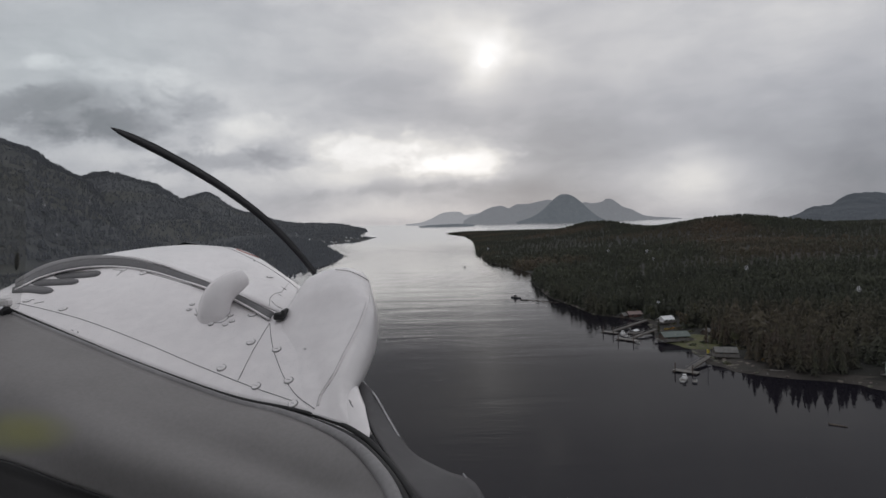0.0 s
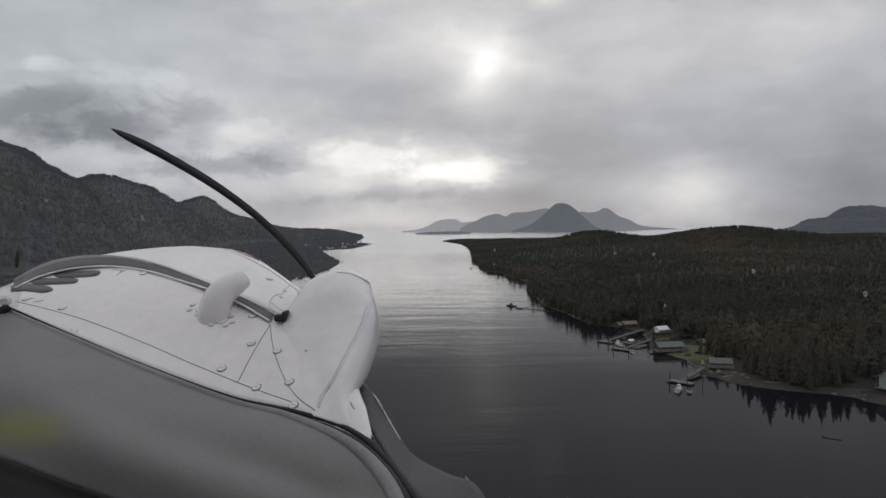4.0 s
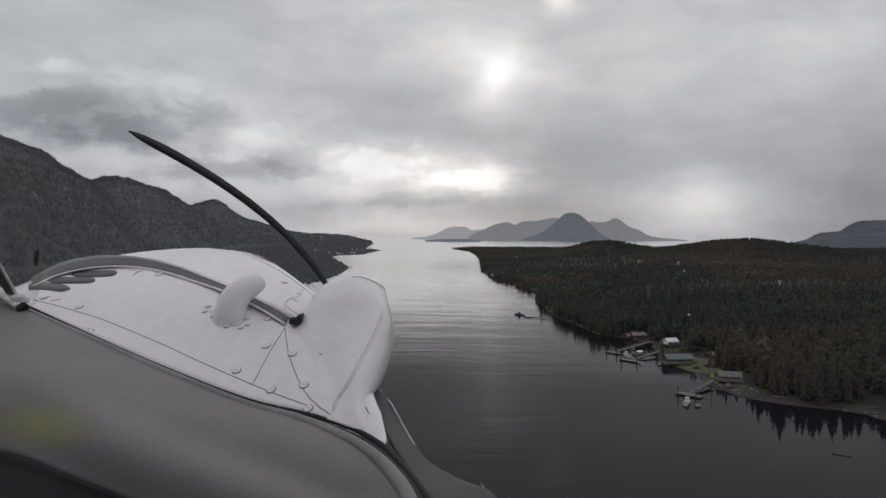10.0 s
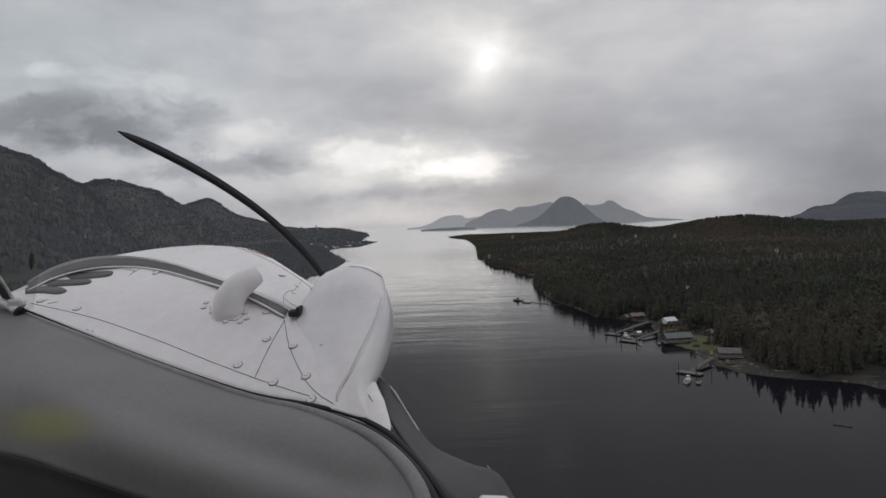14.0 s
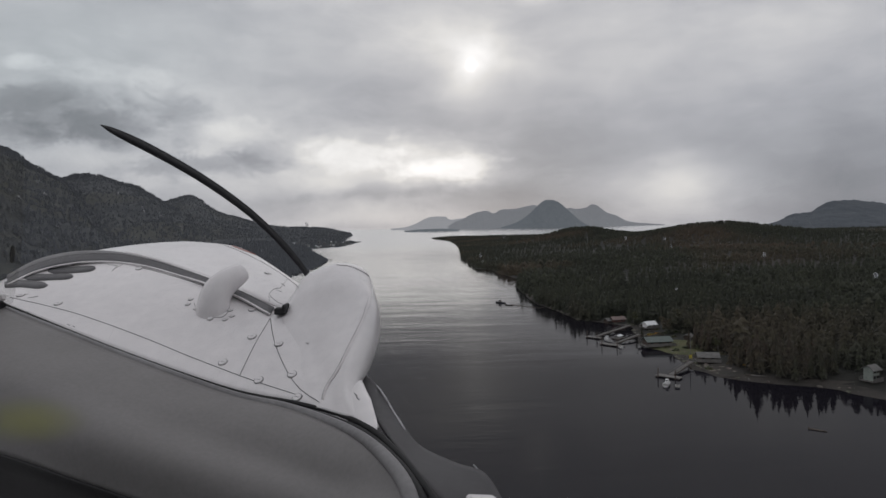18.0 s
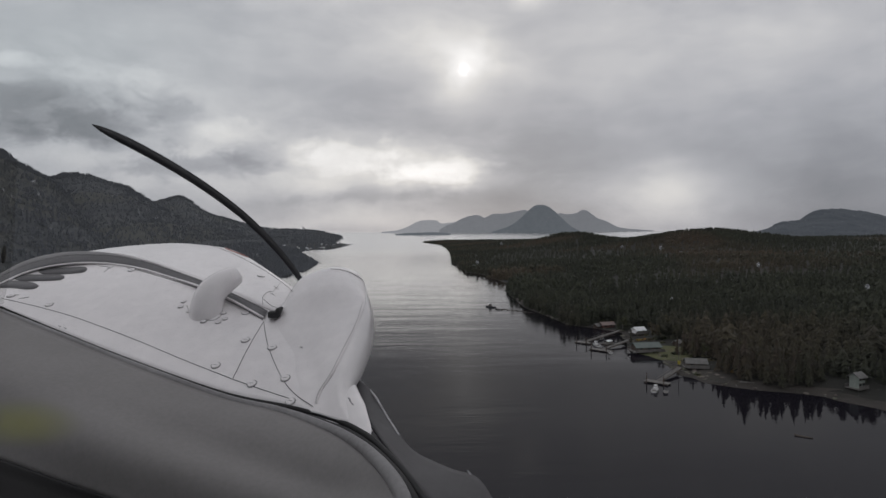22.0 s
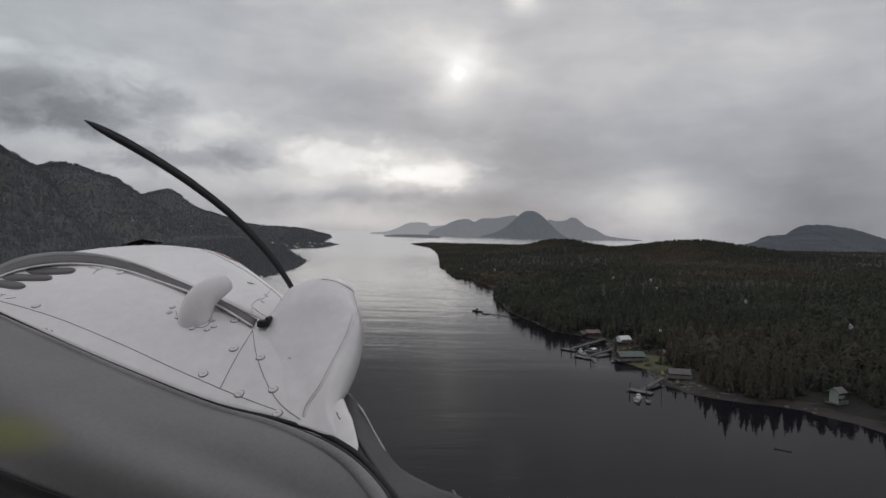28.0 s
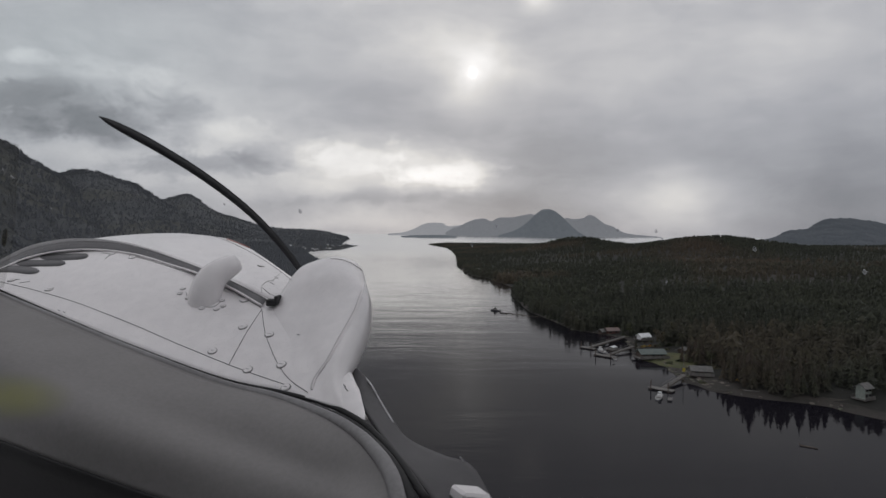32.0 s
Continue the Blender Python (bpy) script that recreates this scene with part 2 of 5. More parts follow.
HAZY = material("haze_glow_mountain", (0.045, 0.052, 0.057), (0.075, 0.082, 0.087), 1.0, 0.005, 0.04, 0.5, 10, glow=(0.078, 0.087, 0.098))
HAZIER = material("paler_haze_glow_mountain", (0.05, 0.055, 0.06), (0.07, 0.075, 0.08), 1.0, 0.004, 0.03, 0.4, 10, glow=(0.145, 0.151, 0.164))
HAZIEST = material("palest_haze_glow_mountain", (0.06, 0.062, 0.066), (0.07, 0.073, 0.078), 1.0, 0.004, 0.03, 0.4, 10, glow=(0.245, 0.250, 0.265))
RED_WOOD = material("weathered_red_siding", (0.10, 0.048, 0.042), (0.17, 0.085, 0.075), 0.8, 0.8, 9, 0.3, 0.02)
BROWN_WOOD = material("brown_timber", (0.045, 0.033, 0.027), (0.10, 0.073, 0.058), 0.8, 0.8, 9, 0.3, 0.02)
GREY_WOOD = material("silvered_planks", (0.095, 0.090, 0.085), (0.19, 0.18, 0.17), 0.8, 0.8, 9, 0.3, 0.02)
WHITE_WALL = material("white_painted_siding", (0.66, 0.66, 0.66), (0.8, 0.8, 0.8), 0.6, 1, 8, 0.2, 0.02)
METAL_ROOF = material("pale_metal_roof", (0.62, 0.64, 0.66), (0.78, 0.79, 0.8), 0.4, 0.7, 6, 0.1, 0.02)
GREEN_ROOF = material("green_metal_roof", (0.07, 0.095, 0.088), (0.11, 0.135, 0.125), 0.45, 0.7, 6, 0.1, 0.02)
GREY_ROOF = material("grey_shingle_roof", (0.10, 0.10, 0.095), (0.17, 0.165, 0.16), 0.8, 0.7, 8, 0.2, 0.02)
PINK_ROOF = material("faded_pinkish_roof", (0.15, 0.11, 0.10), (0.22, 0.165, 0.155), 0.7, 0.7, 8, 0.2, 0.02)
PALE_GREEN = material("pale_green_siding", (0.19, 0.22, 0.20), (0.29, 0.32, 0.29), 0.7, 1, 8, 0.2, 0.02)
DARK_GLASS = material("window_glass", (0.02, 0.024, 0.028), (0.035, 0.04, 0.045), 0.12, 1, 10, 0.0, 0.001)
HULL_DARK = material("dark_hull_paint", (0.03, 0.035, 0.045), (0.07, 0.07, 0.08), 0.5, 1, 8, 0.1, 0.01)
HULL_WHITE = material("white_hull_paint", (0.6, 0.6, 0.6), (0.75, 0.75, 0.75), 0.4, 1, 8, 0.1, 0.01)
AUTUMN = material("autumn_leaves", (0.22, 0.13, 0.03), (0.34, 0.22, 0.05), 0.8, 0.4, 3, 0.4, 0.1, 0, 0.15)
YELLOW = material("yellow_paint", (0.5, 0.4, 0.05), (0.6, 0.5, 0.1), 0.5, 1, 8, 0.1, 0.01)


def water_material():
    m = bpy.data.materials.new("dark_sea_water")
    m.use_nodes = True
    k = Nodes(m.node_tree)
    at = k.add("ShaderNodeNewGeometry").outputs["Position"]
    small = k.noise(k.vec("MULTIPLY", at, (0.22, 0.75, 1)), 1.0, 3.0, 0.5, 0.4)
    swell = k.noise(k.vec("MULTIPLY", at, (0.012, 0.05, 1)), 1.0, 3.0, 0.5, 0.6)
    wind = k.noise(k.vec("MULTIPLY", at, (0.004, 0.0022, 1)), 1.0, 3.0, 0.5, 0.8)
    ruffled = k.ramp(wind.outputs["Fac"], (0.36, (0.2, 0.2, 0.2)), (0.58, (1, 1, 1)))
    height = k.math("MULTIPLY", k.math("ADD", k.math("MULTIPLY", small.outputs["Fac"], 0.17), k.math("MULTIPLY", swell.outputs["Fac"], 0.95)), ruffled)
    bm = k.add("ShaderNodeBump", {"Height": height, "Strength": 0.8, "Distance": 0.6}).outputs[0]
    slope = k.add("ShaderNodeLayerWeight", {"Blend": 0.5, "Normal": bm}).outputs["Facing"]
    gloss = k.ramp(slope, (0.0, (0.02,) * 3), (0.55, (0.032,) * 3), (0.66, (0.044,) * 3), (0.78, (0.080,) * 3), (0.86, (0.28,) * 3), (0.915, (0.69,) * 3), (0.95, (0.71,) * 3), (1.0, (0.88,) * 3))
    deep = k.add("ShaderNodeBsdfDiffuse", {"Color": (0.0088, 0.0079, 0.0118, 1)}).outputs[0]
    open_sea = k.add("ShaderNodeMapRange", {0: k.add("ShaderNodeSeparateXYZ", {0: at}).outputs[1], 1: 700.0, 2: 1900.0, 3: 0.035, 4: 0.26}, interpolation_type="SMOOTHSTEP").outputs[0]
    mirror = k.add("ShaderNodeBsdfGlossy", {"Color": (1, 1, 1, 1), "Roughness": open_sea, "Normal": bm}).outputs[0]
    k.add("ShaderNodeOutputMaterial", {0: k.add("ShaderNodeMixShader", {0: gloss, 1: deep, 2: mirror}).outputs[0]})
    return m


def glass_material(name, clear, tint):
    m = bpy.data.materials.new(name)
    m.use_nodes = True
    k = Nodes(m.node_tree)
    a = k.add("ShaderNodeBsdfTransparent", {"Color": (1, 1, 1, 1)}).outputs[0]
    b = k.add("ShaderNodeBsdfPrincipled", {"Base Color": (*tint, 1), "Roughness": 0.1}).outputs[0]
    k.add("ShaderNodeOutputMaterial", {0: k.add("ShaderNodeMixShader", {0: clear, 1: b, 2: a}).outputs[0]})
    return m


WATER = water_material()


# ---------------------------------------------------------------- helpers
def mesh_of(name, verts, faces, mats, smooth=False, slots=None):
    me = bpy.data.meshes.new(name)
    me.from_pydata([tuple(v) for v in verts], [], [tuple(f) for f in faces])
    for m in (mats if isinstance(mats, (list, tuple)) else [mats]):
        me.materials.append(m)
    if smooth:
        me.polygons.foreach_set("use_smooth", [True] * len(me.polygons))
    if slots is not None:
        me.polygons.foreach_set("material_index", slots)
    me.update()
    return me


def thing(name, at=(0, 0, 0), turn=0.0, label="", category="", group="", kind=""):
    ob = new(name)
    ob.empty_display_size = 0.2
    ob.matrix_world = pose(*at, 0, 0, turn)
    return tagged(ob, label, category, group, kind)


def part(name, bm, mat, parent, label="", smooth=False):
    """Links a bmesh, or a mesh, as one part of a thing, in the thing's own axes."""
    if isinstance(bm, bmesh.types.BMesh):
        me = bpy.data.meshes.new(name)
        bm.to_mesh(me)
        bm.free()
        me.materials.append(mat)
        if smooth:
            me.polygons.foreach_set("use_smooth", [True] * len(me.polygons))
    else:
        me = bm
    ob = new(name, me)
    ob.parent = parent
    if label:
        ob["label"] = label
    return ob


def box(size, at=(0, 0, 0), bevel=0.0, turn=None):
    bm = bmesh.new()
    bmesh.ops.create_cube(bm, size=1.0, matrix=Matrix.Diagonal((*size, 1)))
    if bevel:
        bmesh.ops.bevel(bm, geom=bm.edges[:], offset=bevel, segments=1, affect="EDGES")
    bm.transform(Matrix.Translation(at) @ (turn or Matrix.Identity(4)))
    return bm


def spline(points, n):
    """n points on a smooth curve through the given ones."""
    p = [Vector(q) for q in points]
    p = [p[0] * 2 - p[1], *p, p[-1] * 2 - p[-2]]
    out = []
    for i in range(n):
        t = i / (n - 1) * (len(p) - 3)
        k = min(int(t), len(p) - 4)
        t -= k
        a, b, c, d = p[k:k + 4]
        out.append(0.5 * (2 * b + (c - a) * t + (2 * a - 5 * b + 4 * c - d) * t * t + (3 * b - a - 3 * c + d) * t ** 3))
    return out


def loft(curves, nu, nv):
    """A sheet through several curves: its points and faces."""
    rows = [spline(c, nu) for c in curves]
    cols = [spline([r[i] for r in rows], nv) for i in range(nu)]
    verts = [cols[i][j] for j in range(nv) for i in range(nu)]
    faces = [(j * nu + i, j * nu + i + 1, (j + 1) * nu + i + 1, (j + 1) * nu + i) for j in range(nv - 1) for i in range(nu - 1)]
    return verts, faces


def tube(points, radius, sides=8, squash=1.0, close=True, ref=(0, 0, 1)):
    """A round bar along points; radius may be a list."""
    bm = bmesh.new()
    rings = []
    pts = [Vector(p) for p in points]
    for i, p in enumerate(pts):
        d = (pts[min(i + 1, len(pts) - 1)] - pts[max(i - 1, 0)]).normalized()
        a = d.cross(Vector(ref))
        a = a.normalized() if a.length > 1e-4 else Vector((1, 0, 0))
        b = a.cross(d)
        r = radius[i] if isinstance(radius, (list, tuple)) else radius
        rings.append([bm.verts.new(p + a * r * math.cos(2 * math.pi * k / sides) + b * r * squash * math.sin(2 * math.pi * k / sides)) for k in range(sides)])
    for r0, r1 in zip(rings, rings[1:]):
        for k in range(sides):
            bm.faces.new((r0[k], r0[(k + 1) % sides], r1[(k + 1) % sides], r1[k]))
    if close:
        bm.faces.new(rings[0][::-1])
        bm.faces.new(rings[-1])
    return bm


def sheet(name, curves, nu, nv, mat, parent, thick=0.004, label=""):
    verts, faces = loft(curves, nu, nv)
    ob = part(name, mesh_of(name, verts, faces, mat, True), mat, parent, label)
    if thick:
        mod = ob.modifiers.new("thickness", "SOLIDIFY")
        mod.thickness, mod.offset = thick, 0
    return ob, BVHTree.FromPolygons([tuple(v) for v in verts], faces)


# ---------------------------------------------------------- sea and land
COAST = [(150, -900), (150, 60), (120.7, 171.7), (115.3, 179.4), (113.8, 185.8), (95.3, 193.4), (88.2, 198.8), (86.4, 208.9), (82.4, 215.0),
         (84.7, 239.7), (77.4, 256.0), (87.9, 302.5), (78.4, 315.6), (66.8, 328.0), (64.0, 351.5), (54.8, 401.5), (54.5, 500.5), (64.4, 572.2),
         (48.7, 698.7), (33.3, 729.3), (20.4, 943.2), (26.6, 1323.5), (22.8, 1637.0), (10.0, 1994.8), (-62.6, 2475.2)]
COAST_Y = [p[1] for p in COAST]
COAST_X = [p[0] for p in COAST]


def coast(y):
    return float(np.interp(y, COAST_Y, COAST_X)) + 2.2 * noise.noise((y * 0.05, 3.1, 0)) + 0.8 * noise.noise((y * 0.21, 7.1, 0))


def height(x, y):
    """Height of the island's ground."""
    d = x - coast(y)
    if d < 0:
        return max(-2.0, d * 0.2)
    near = min(d, 12) * 0.11 + max(0, min(d - 12, 60)) * 0.09
    inland = 24 * (1 - math.exp(-max(0, d - 40) / 330.0))
    bumps = (7 * noise.noise((x * 0.004, y * 0.004, 1.7)) + 3.2 * noise.noise((x * 0.013, y * 0.013, 2.3))) * min(1, d / 150) + 1.2 * noise.noise((x * 0.02, y * 0.02, 4.7)) * min(1, d / 60)
    bumps += 19 * math.exp(-((x - 400) ** 2 + (y - 980) ** 2) / 11000) + 17 * math.exp(-((x - 275) ** 2 / 5000 + (y - 1300) ** 2 / 12000))
    end = max(0.12, min(1, (2250 - y) / 900))
    return (near + inland * end + bumps * end) if y > 1500 else near + inland * end + bumps


def make_island():
    ys = sorted(set([float(v) for v in np.concatenate([np.arange(-900, 100, 50), np.arange(100, 480, 4), np.arange(480, 1000, 12), np.arange(1000, 2500, 40)])]))
    ds = [-8, -3, 0, 1.5, 3, 5, 7.5, 10, 13, 17, 22, 30, 40, 55, 75, 100, 140, 190, 260, 350, 470, 620, 820, 1100, 1500, 2100, 3000]
    verts, faces, slots = [], [], []
    for y in ys:
        c = coast(y)
        for d in ds:
            verts.append((c + d, y, height(c + d, y)))
    n = len(ds)
    for j in range(len(ys) - 1):
        for i in range(n - 1):
            faces.append((j * n + i, j * n + i + 1, (j + 1) * n + i + 1, (j + 1) * n + i))
            wide = 2.0 + 1.6 * noise.noise((ys[j] * 0.03, 0, 9)) + (8 if 185 < ys[j] < 222 else 3 if ys[j] < 260 else 0)
            slots.append(1 if ds[i] < wide else 0)
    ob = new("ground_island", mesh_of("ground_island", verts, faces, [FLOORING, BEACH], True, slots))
    tagged(ob, "dark forest floor with a stony grey-brown beach along the water", "ground", kind="structure")


make_island()


def sea_sheet():
    """The sea out to the horizon, as rings round the aircraft; the rim lifts a little to reach the true horizon."""
    verts, faces, n = [(0, 0, 0)], [], 96
    radii = [200, 800, 1600, 2400, 2900, 3400, 3900, 4400, 4960]
    for r in radii:
        z = 30 * max(0, (r - 2400) / 2560) ** 1.6
        verts += [(r * math.cos(2 * math.pi * i / n), r * math.sin(2 * math.pi * i / n), z) for i in range(n)]
    for i in range(n):
        faces.append((0, 1 + i, 1 + (i + 1) % n))
        for j in range(len(radii) - 1):
            a, b = 1 + j * n + i, 1 + j * n + (i + 1) % n
            faces.append((a, a + n, b + n, b))
    return verts, faces


tagged(new("water", mesh_of("water", *sea_sheet(), WATER, True)),
       "calm dark sea channel with faint ripples and pale sky glare", "water", kind="structure")


def ridge(name, crest, base, mat, label, rough=14.0, n=360, rows=56):
    """A ridge: a slope from its foot on the water up to a crest, and down behind."""
    top = spline(crest, n)
    foot = spline([(*b, -2) for b in base], n)
    verts, faces = [], []
    for j in range(rows):
        f = j / (rows - 9)
        for i in range(n):
            if f <= 1:
                p = foot[i].lerp(top[i], f)
                p.z = foot[i].z + (top[i].z - foot[i].z) * (f ** 1.15)
            else:
                p = top[i] + (top[i] - foot[i]) * (f - 1) * 1.2
                p.z = top[i].z * (1 - (f - 1) * 3)
            s = min(1, f * 3) * rough
            q = Vector((p.x * 0.004, p.y * 0.0015, 0))
            p.z += s * (noise.noise((q.x, q.y, 3)) + 0.5 * noise.noise((q.x * 2.7, q.y * 2.7, 8)) + 0.45 * noise.noise((q.x * 9, q.y * 3, 5)) + 0.2 * noise.noise((q.x * 23, q.y * 8, 15)) - 0.5 * abs(noise.noise((q.x * 4, q.y * 4, 6))))
            verts.append(p)
    for j in range(rows - 1):
        for i in range(n - 1):
            faces.append((j * n + i, j * n + i + 1, (j + 1) * n + i + 1, (j + 1) * n + i))
    tagged(new(name, mesh_of(name, verts, faces, mat, True)), label, "mountain", kind="structure")
    return [verts[j * n:(j + 1) * n] for j in range(rows - 9)]


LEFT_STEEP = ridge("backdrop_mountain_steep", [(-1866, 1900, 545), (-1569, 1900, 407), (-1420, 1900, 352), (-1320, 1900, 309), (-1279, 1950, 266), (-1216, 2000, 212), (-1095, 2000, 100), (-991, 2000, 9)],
      [(-351.4, 304.1), (-394.3, 424.5), (-408.7, 515.1), (-437.9, 622.8), (-465.6, 737.8), (-467.9, 836.9), (-472.6, 952.3), (-452.0, 1042.7)], HAZED_HILL, "steep dark forested mountainside over the channel")
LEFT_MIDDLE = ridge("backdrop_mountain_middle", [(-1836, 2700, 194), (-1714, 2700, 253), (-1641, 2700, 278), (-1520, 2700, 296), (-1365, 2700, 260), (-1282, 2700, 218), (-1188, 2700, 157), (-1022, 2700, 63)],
      [(-613.3, 811.0), (-599.3, 924.3), (-570.4, 989.0), (-558.3, 1105.6), (-531.1, 1225.8), (-500.5, 1318.7), (-442.4, 1357.7), (-394.6, 1403.5)], HAZED_HILL, "dark forested mountain with a rounded summit")
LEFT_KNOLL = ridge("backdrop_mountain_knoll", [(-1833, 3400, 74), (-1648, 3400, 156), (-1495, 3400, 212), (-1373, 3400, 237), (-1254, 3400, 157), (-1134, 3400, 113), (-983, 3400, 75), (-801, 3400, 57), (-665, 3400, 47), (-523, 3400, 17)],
      [(-538.4, 1029.4), (-511.2, 1132.9), (-503.5, 1266.8), (-469.7, 1366.3), (-433.4, 1449.4), (-396.7, 1507.1), (-357.0, 1569.6), (-321.7, 1640.6), (-330.2, 1901.1), (-479.3, 3152.3)], HAZED_HILL, "forested ridge with a knob, falling to the channel", 8)
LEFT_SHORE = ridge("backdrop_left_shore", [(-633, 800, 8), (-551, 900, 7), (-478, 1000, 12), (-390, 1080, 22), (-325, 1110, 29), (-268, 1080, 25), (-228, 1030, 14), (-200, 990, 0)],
      [(-194.3, 243.5), (-194.6, 325.4), (-182.9, 403.2), (-175.4, 507.9), (-167.6, 634.1), (-168, 750), (-176, 850), (-194, 985)], HAZED_HILL, "dark wooded near shore below the mountains", 5)
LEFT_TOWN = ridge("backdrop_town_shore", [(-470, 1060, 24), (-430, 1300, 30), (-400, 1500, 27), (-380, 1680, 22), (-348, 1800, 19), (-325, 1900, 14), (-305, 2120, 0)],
      [(-275, 1060), (-283, 1291), (-319, 1480), (-306, 1600), (-277, 1640), (-283, 1814), (-296, 2128)], HAZED_HILL, "low wooded point with a small waterside town", 4)


def far_range(name, crest, y, mat, label, rough=4.0):
    """A mountain on the horizon: crest points (x, z) at the distance y, with its foot in the sea before it."""
    return ridge(name, [(x, y, z) for x, z in crest], [(x * 0.985, y - 65) for x, _ in crest], mat, label, rough, 240, 30)


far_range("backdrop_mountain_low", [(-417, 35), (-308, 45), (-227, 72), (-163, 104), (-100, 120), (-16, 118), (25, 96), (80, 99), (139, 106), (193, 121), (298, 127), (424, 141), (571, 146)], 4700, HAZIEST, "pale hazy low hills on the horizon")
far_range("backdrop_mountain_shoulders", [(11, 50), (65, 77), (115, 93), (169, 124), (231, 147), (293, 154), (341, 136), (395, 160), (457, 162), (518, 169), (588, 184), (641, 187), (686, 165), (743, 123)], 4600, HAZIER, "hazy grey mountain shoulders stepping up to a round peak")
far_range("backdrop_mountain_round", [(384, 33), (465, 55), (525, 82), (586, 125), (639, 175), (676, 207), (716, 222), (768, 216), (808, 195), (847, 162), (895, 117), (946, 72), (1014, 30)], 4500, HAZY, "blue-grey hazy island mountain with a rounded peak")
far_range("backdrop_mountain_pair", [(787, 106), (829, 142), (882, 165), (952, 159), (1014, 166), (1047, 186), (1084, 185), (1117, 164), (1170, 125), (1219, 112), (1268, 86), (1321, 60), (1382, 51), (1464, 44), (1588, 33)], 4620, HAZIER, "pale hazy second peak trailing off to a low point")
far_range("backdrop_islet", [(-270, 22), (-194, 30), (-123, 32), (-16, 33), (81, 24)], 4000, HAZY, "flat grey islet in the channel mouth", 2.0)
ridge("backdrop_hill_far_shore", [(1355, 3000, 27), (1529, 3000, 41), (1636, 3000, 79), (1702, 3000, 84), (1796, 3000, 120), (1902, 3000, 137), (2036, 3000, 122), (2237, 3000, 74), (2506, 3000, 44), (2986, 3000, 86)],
      [(840.8, 1899.2), (888.7, 1790.7), (960.6, 1746.8), (1017.8, 1711.9), (1072.8, 1678.3), (1120.4, 1649.1), (1196.3, 1602.8), (1291.1, 1544.9), (1445.4, 1450.6)], HAZE_GLOW_HILL, "dark blue-grey wooded hill beyond the island", 15)


# ----------------------------------------------------------------- forest
def conifer_mesh(name, tiers, points, seed, droop=0.35, full=False):
    """One crown of drooping ragged tiers, one unit high; full: with a blunt, rounded top."""
    r = random.Random(seed)
    verts, faces = [], []
    for t in range(tiers):
        f = t / tiers
        z = 0.12 + 0.80 * f
        rad = (0.165 * math.sqrt(1 - f * f) if full else 0.155 * (1 - f) ** 0.85 + 0.018) * r.uniform(0.7, 1.3)
        z += r.uniform(-0.25, 0.25) / tiers
        tip = len(verts)
        verts.append((r.uniform(-0.014, 0.014), r.uniform(-0.014, 0.014), min(1.0, z + 1.5 / tiers * (0.62 + 0.2 * f))))
        a0 = r.uniform(0, 6.28)
        for k in range(points * 2):
            a = a0 + math.pi * k / points
            q = rad * (r.uniform(0.6, 1.35) if k % 2 == 0 else r.uniform(0.35, 0.7))
            verts.append((q * math.cos(a), q * math.sin(a), z - (droop * q * r.uniform(0.2, 1.9) if k % 2 == 0 else -0.01)))
        for k in range(points * 2):
            faces.append((tip, tip + 1 + k, tip + 1 + (k + 1) % (points * 2)))
    return verts, faces


CLEARINGS = [((85.0, 316.9), 13), ((96.6, 298.5), 15), ((85.8, 256.1), 18), ((97.1, 264.7), 15), ((92.1, 226.1), 16), ((87.0, 234.3), 14), ((85.8, 286.6), 10), ((90.3, 288.5), 15), ((88.6, 279.0), 11), ((122.0, 182.5), 17), ((144.6, 223.0), 6), ((165, -20), 13), ((170, -48), 13), ((163, -75), 13), ((172, -104), 13), ((165, -130), 13), ((178, -270), 20), ((170, -300), 14)]


def free(x, y, margin=0.0):
    return all((x - c[0]) ** 2 + (y - c[1]) ** 2 > (0.72 * r + margin) ** 2 for c, r in CLEARINGS)


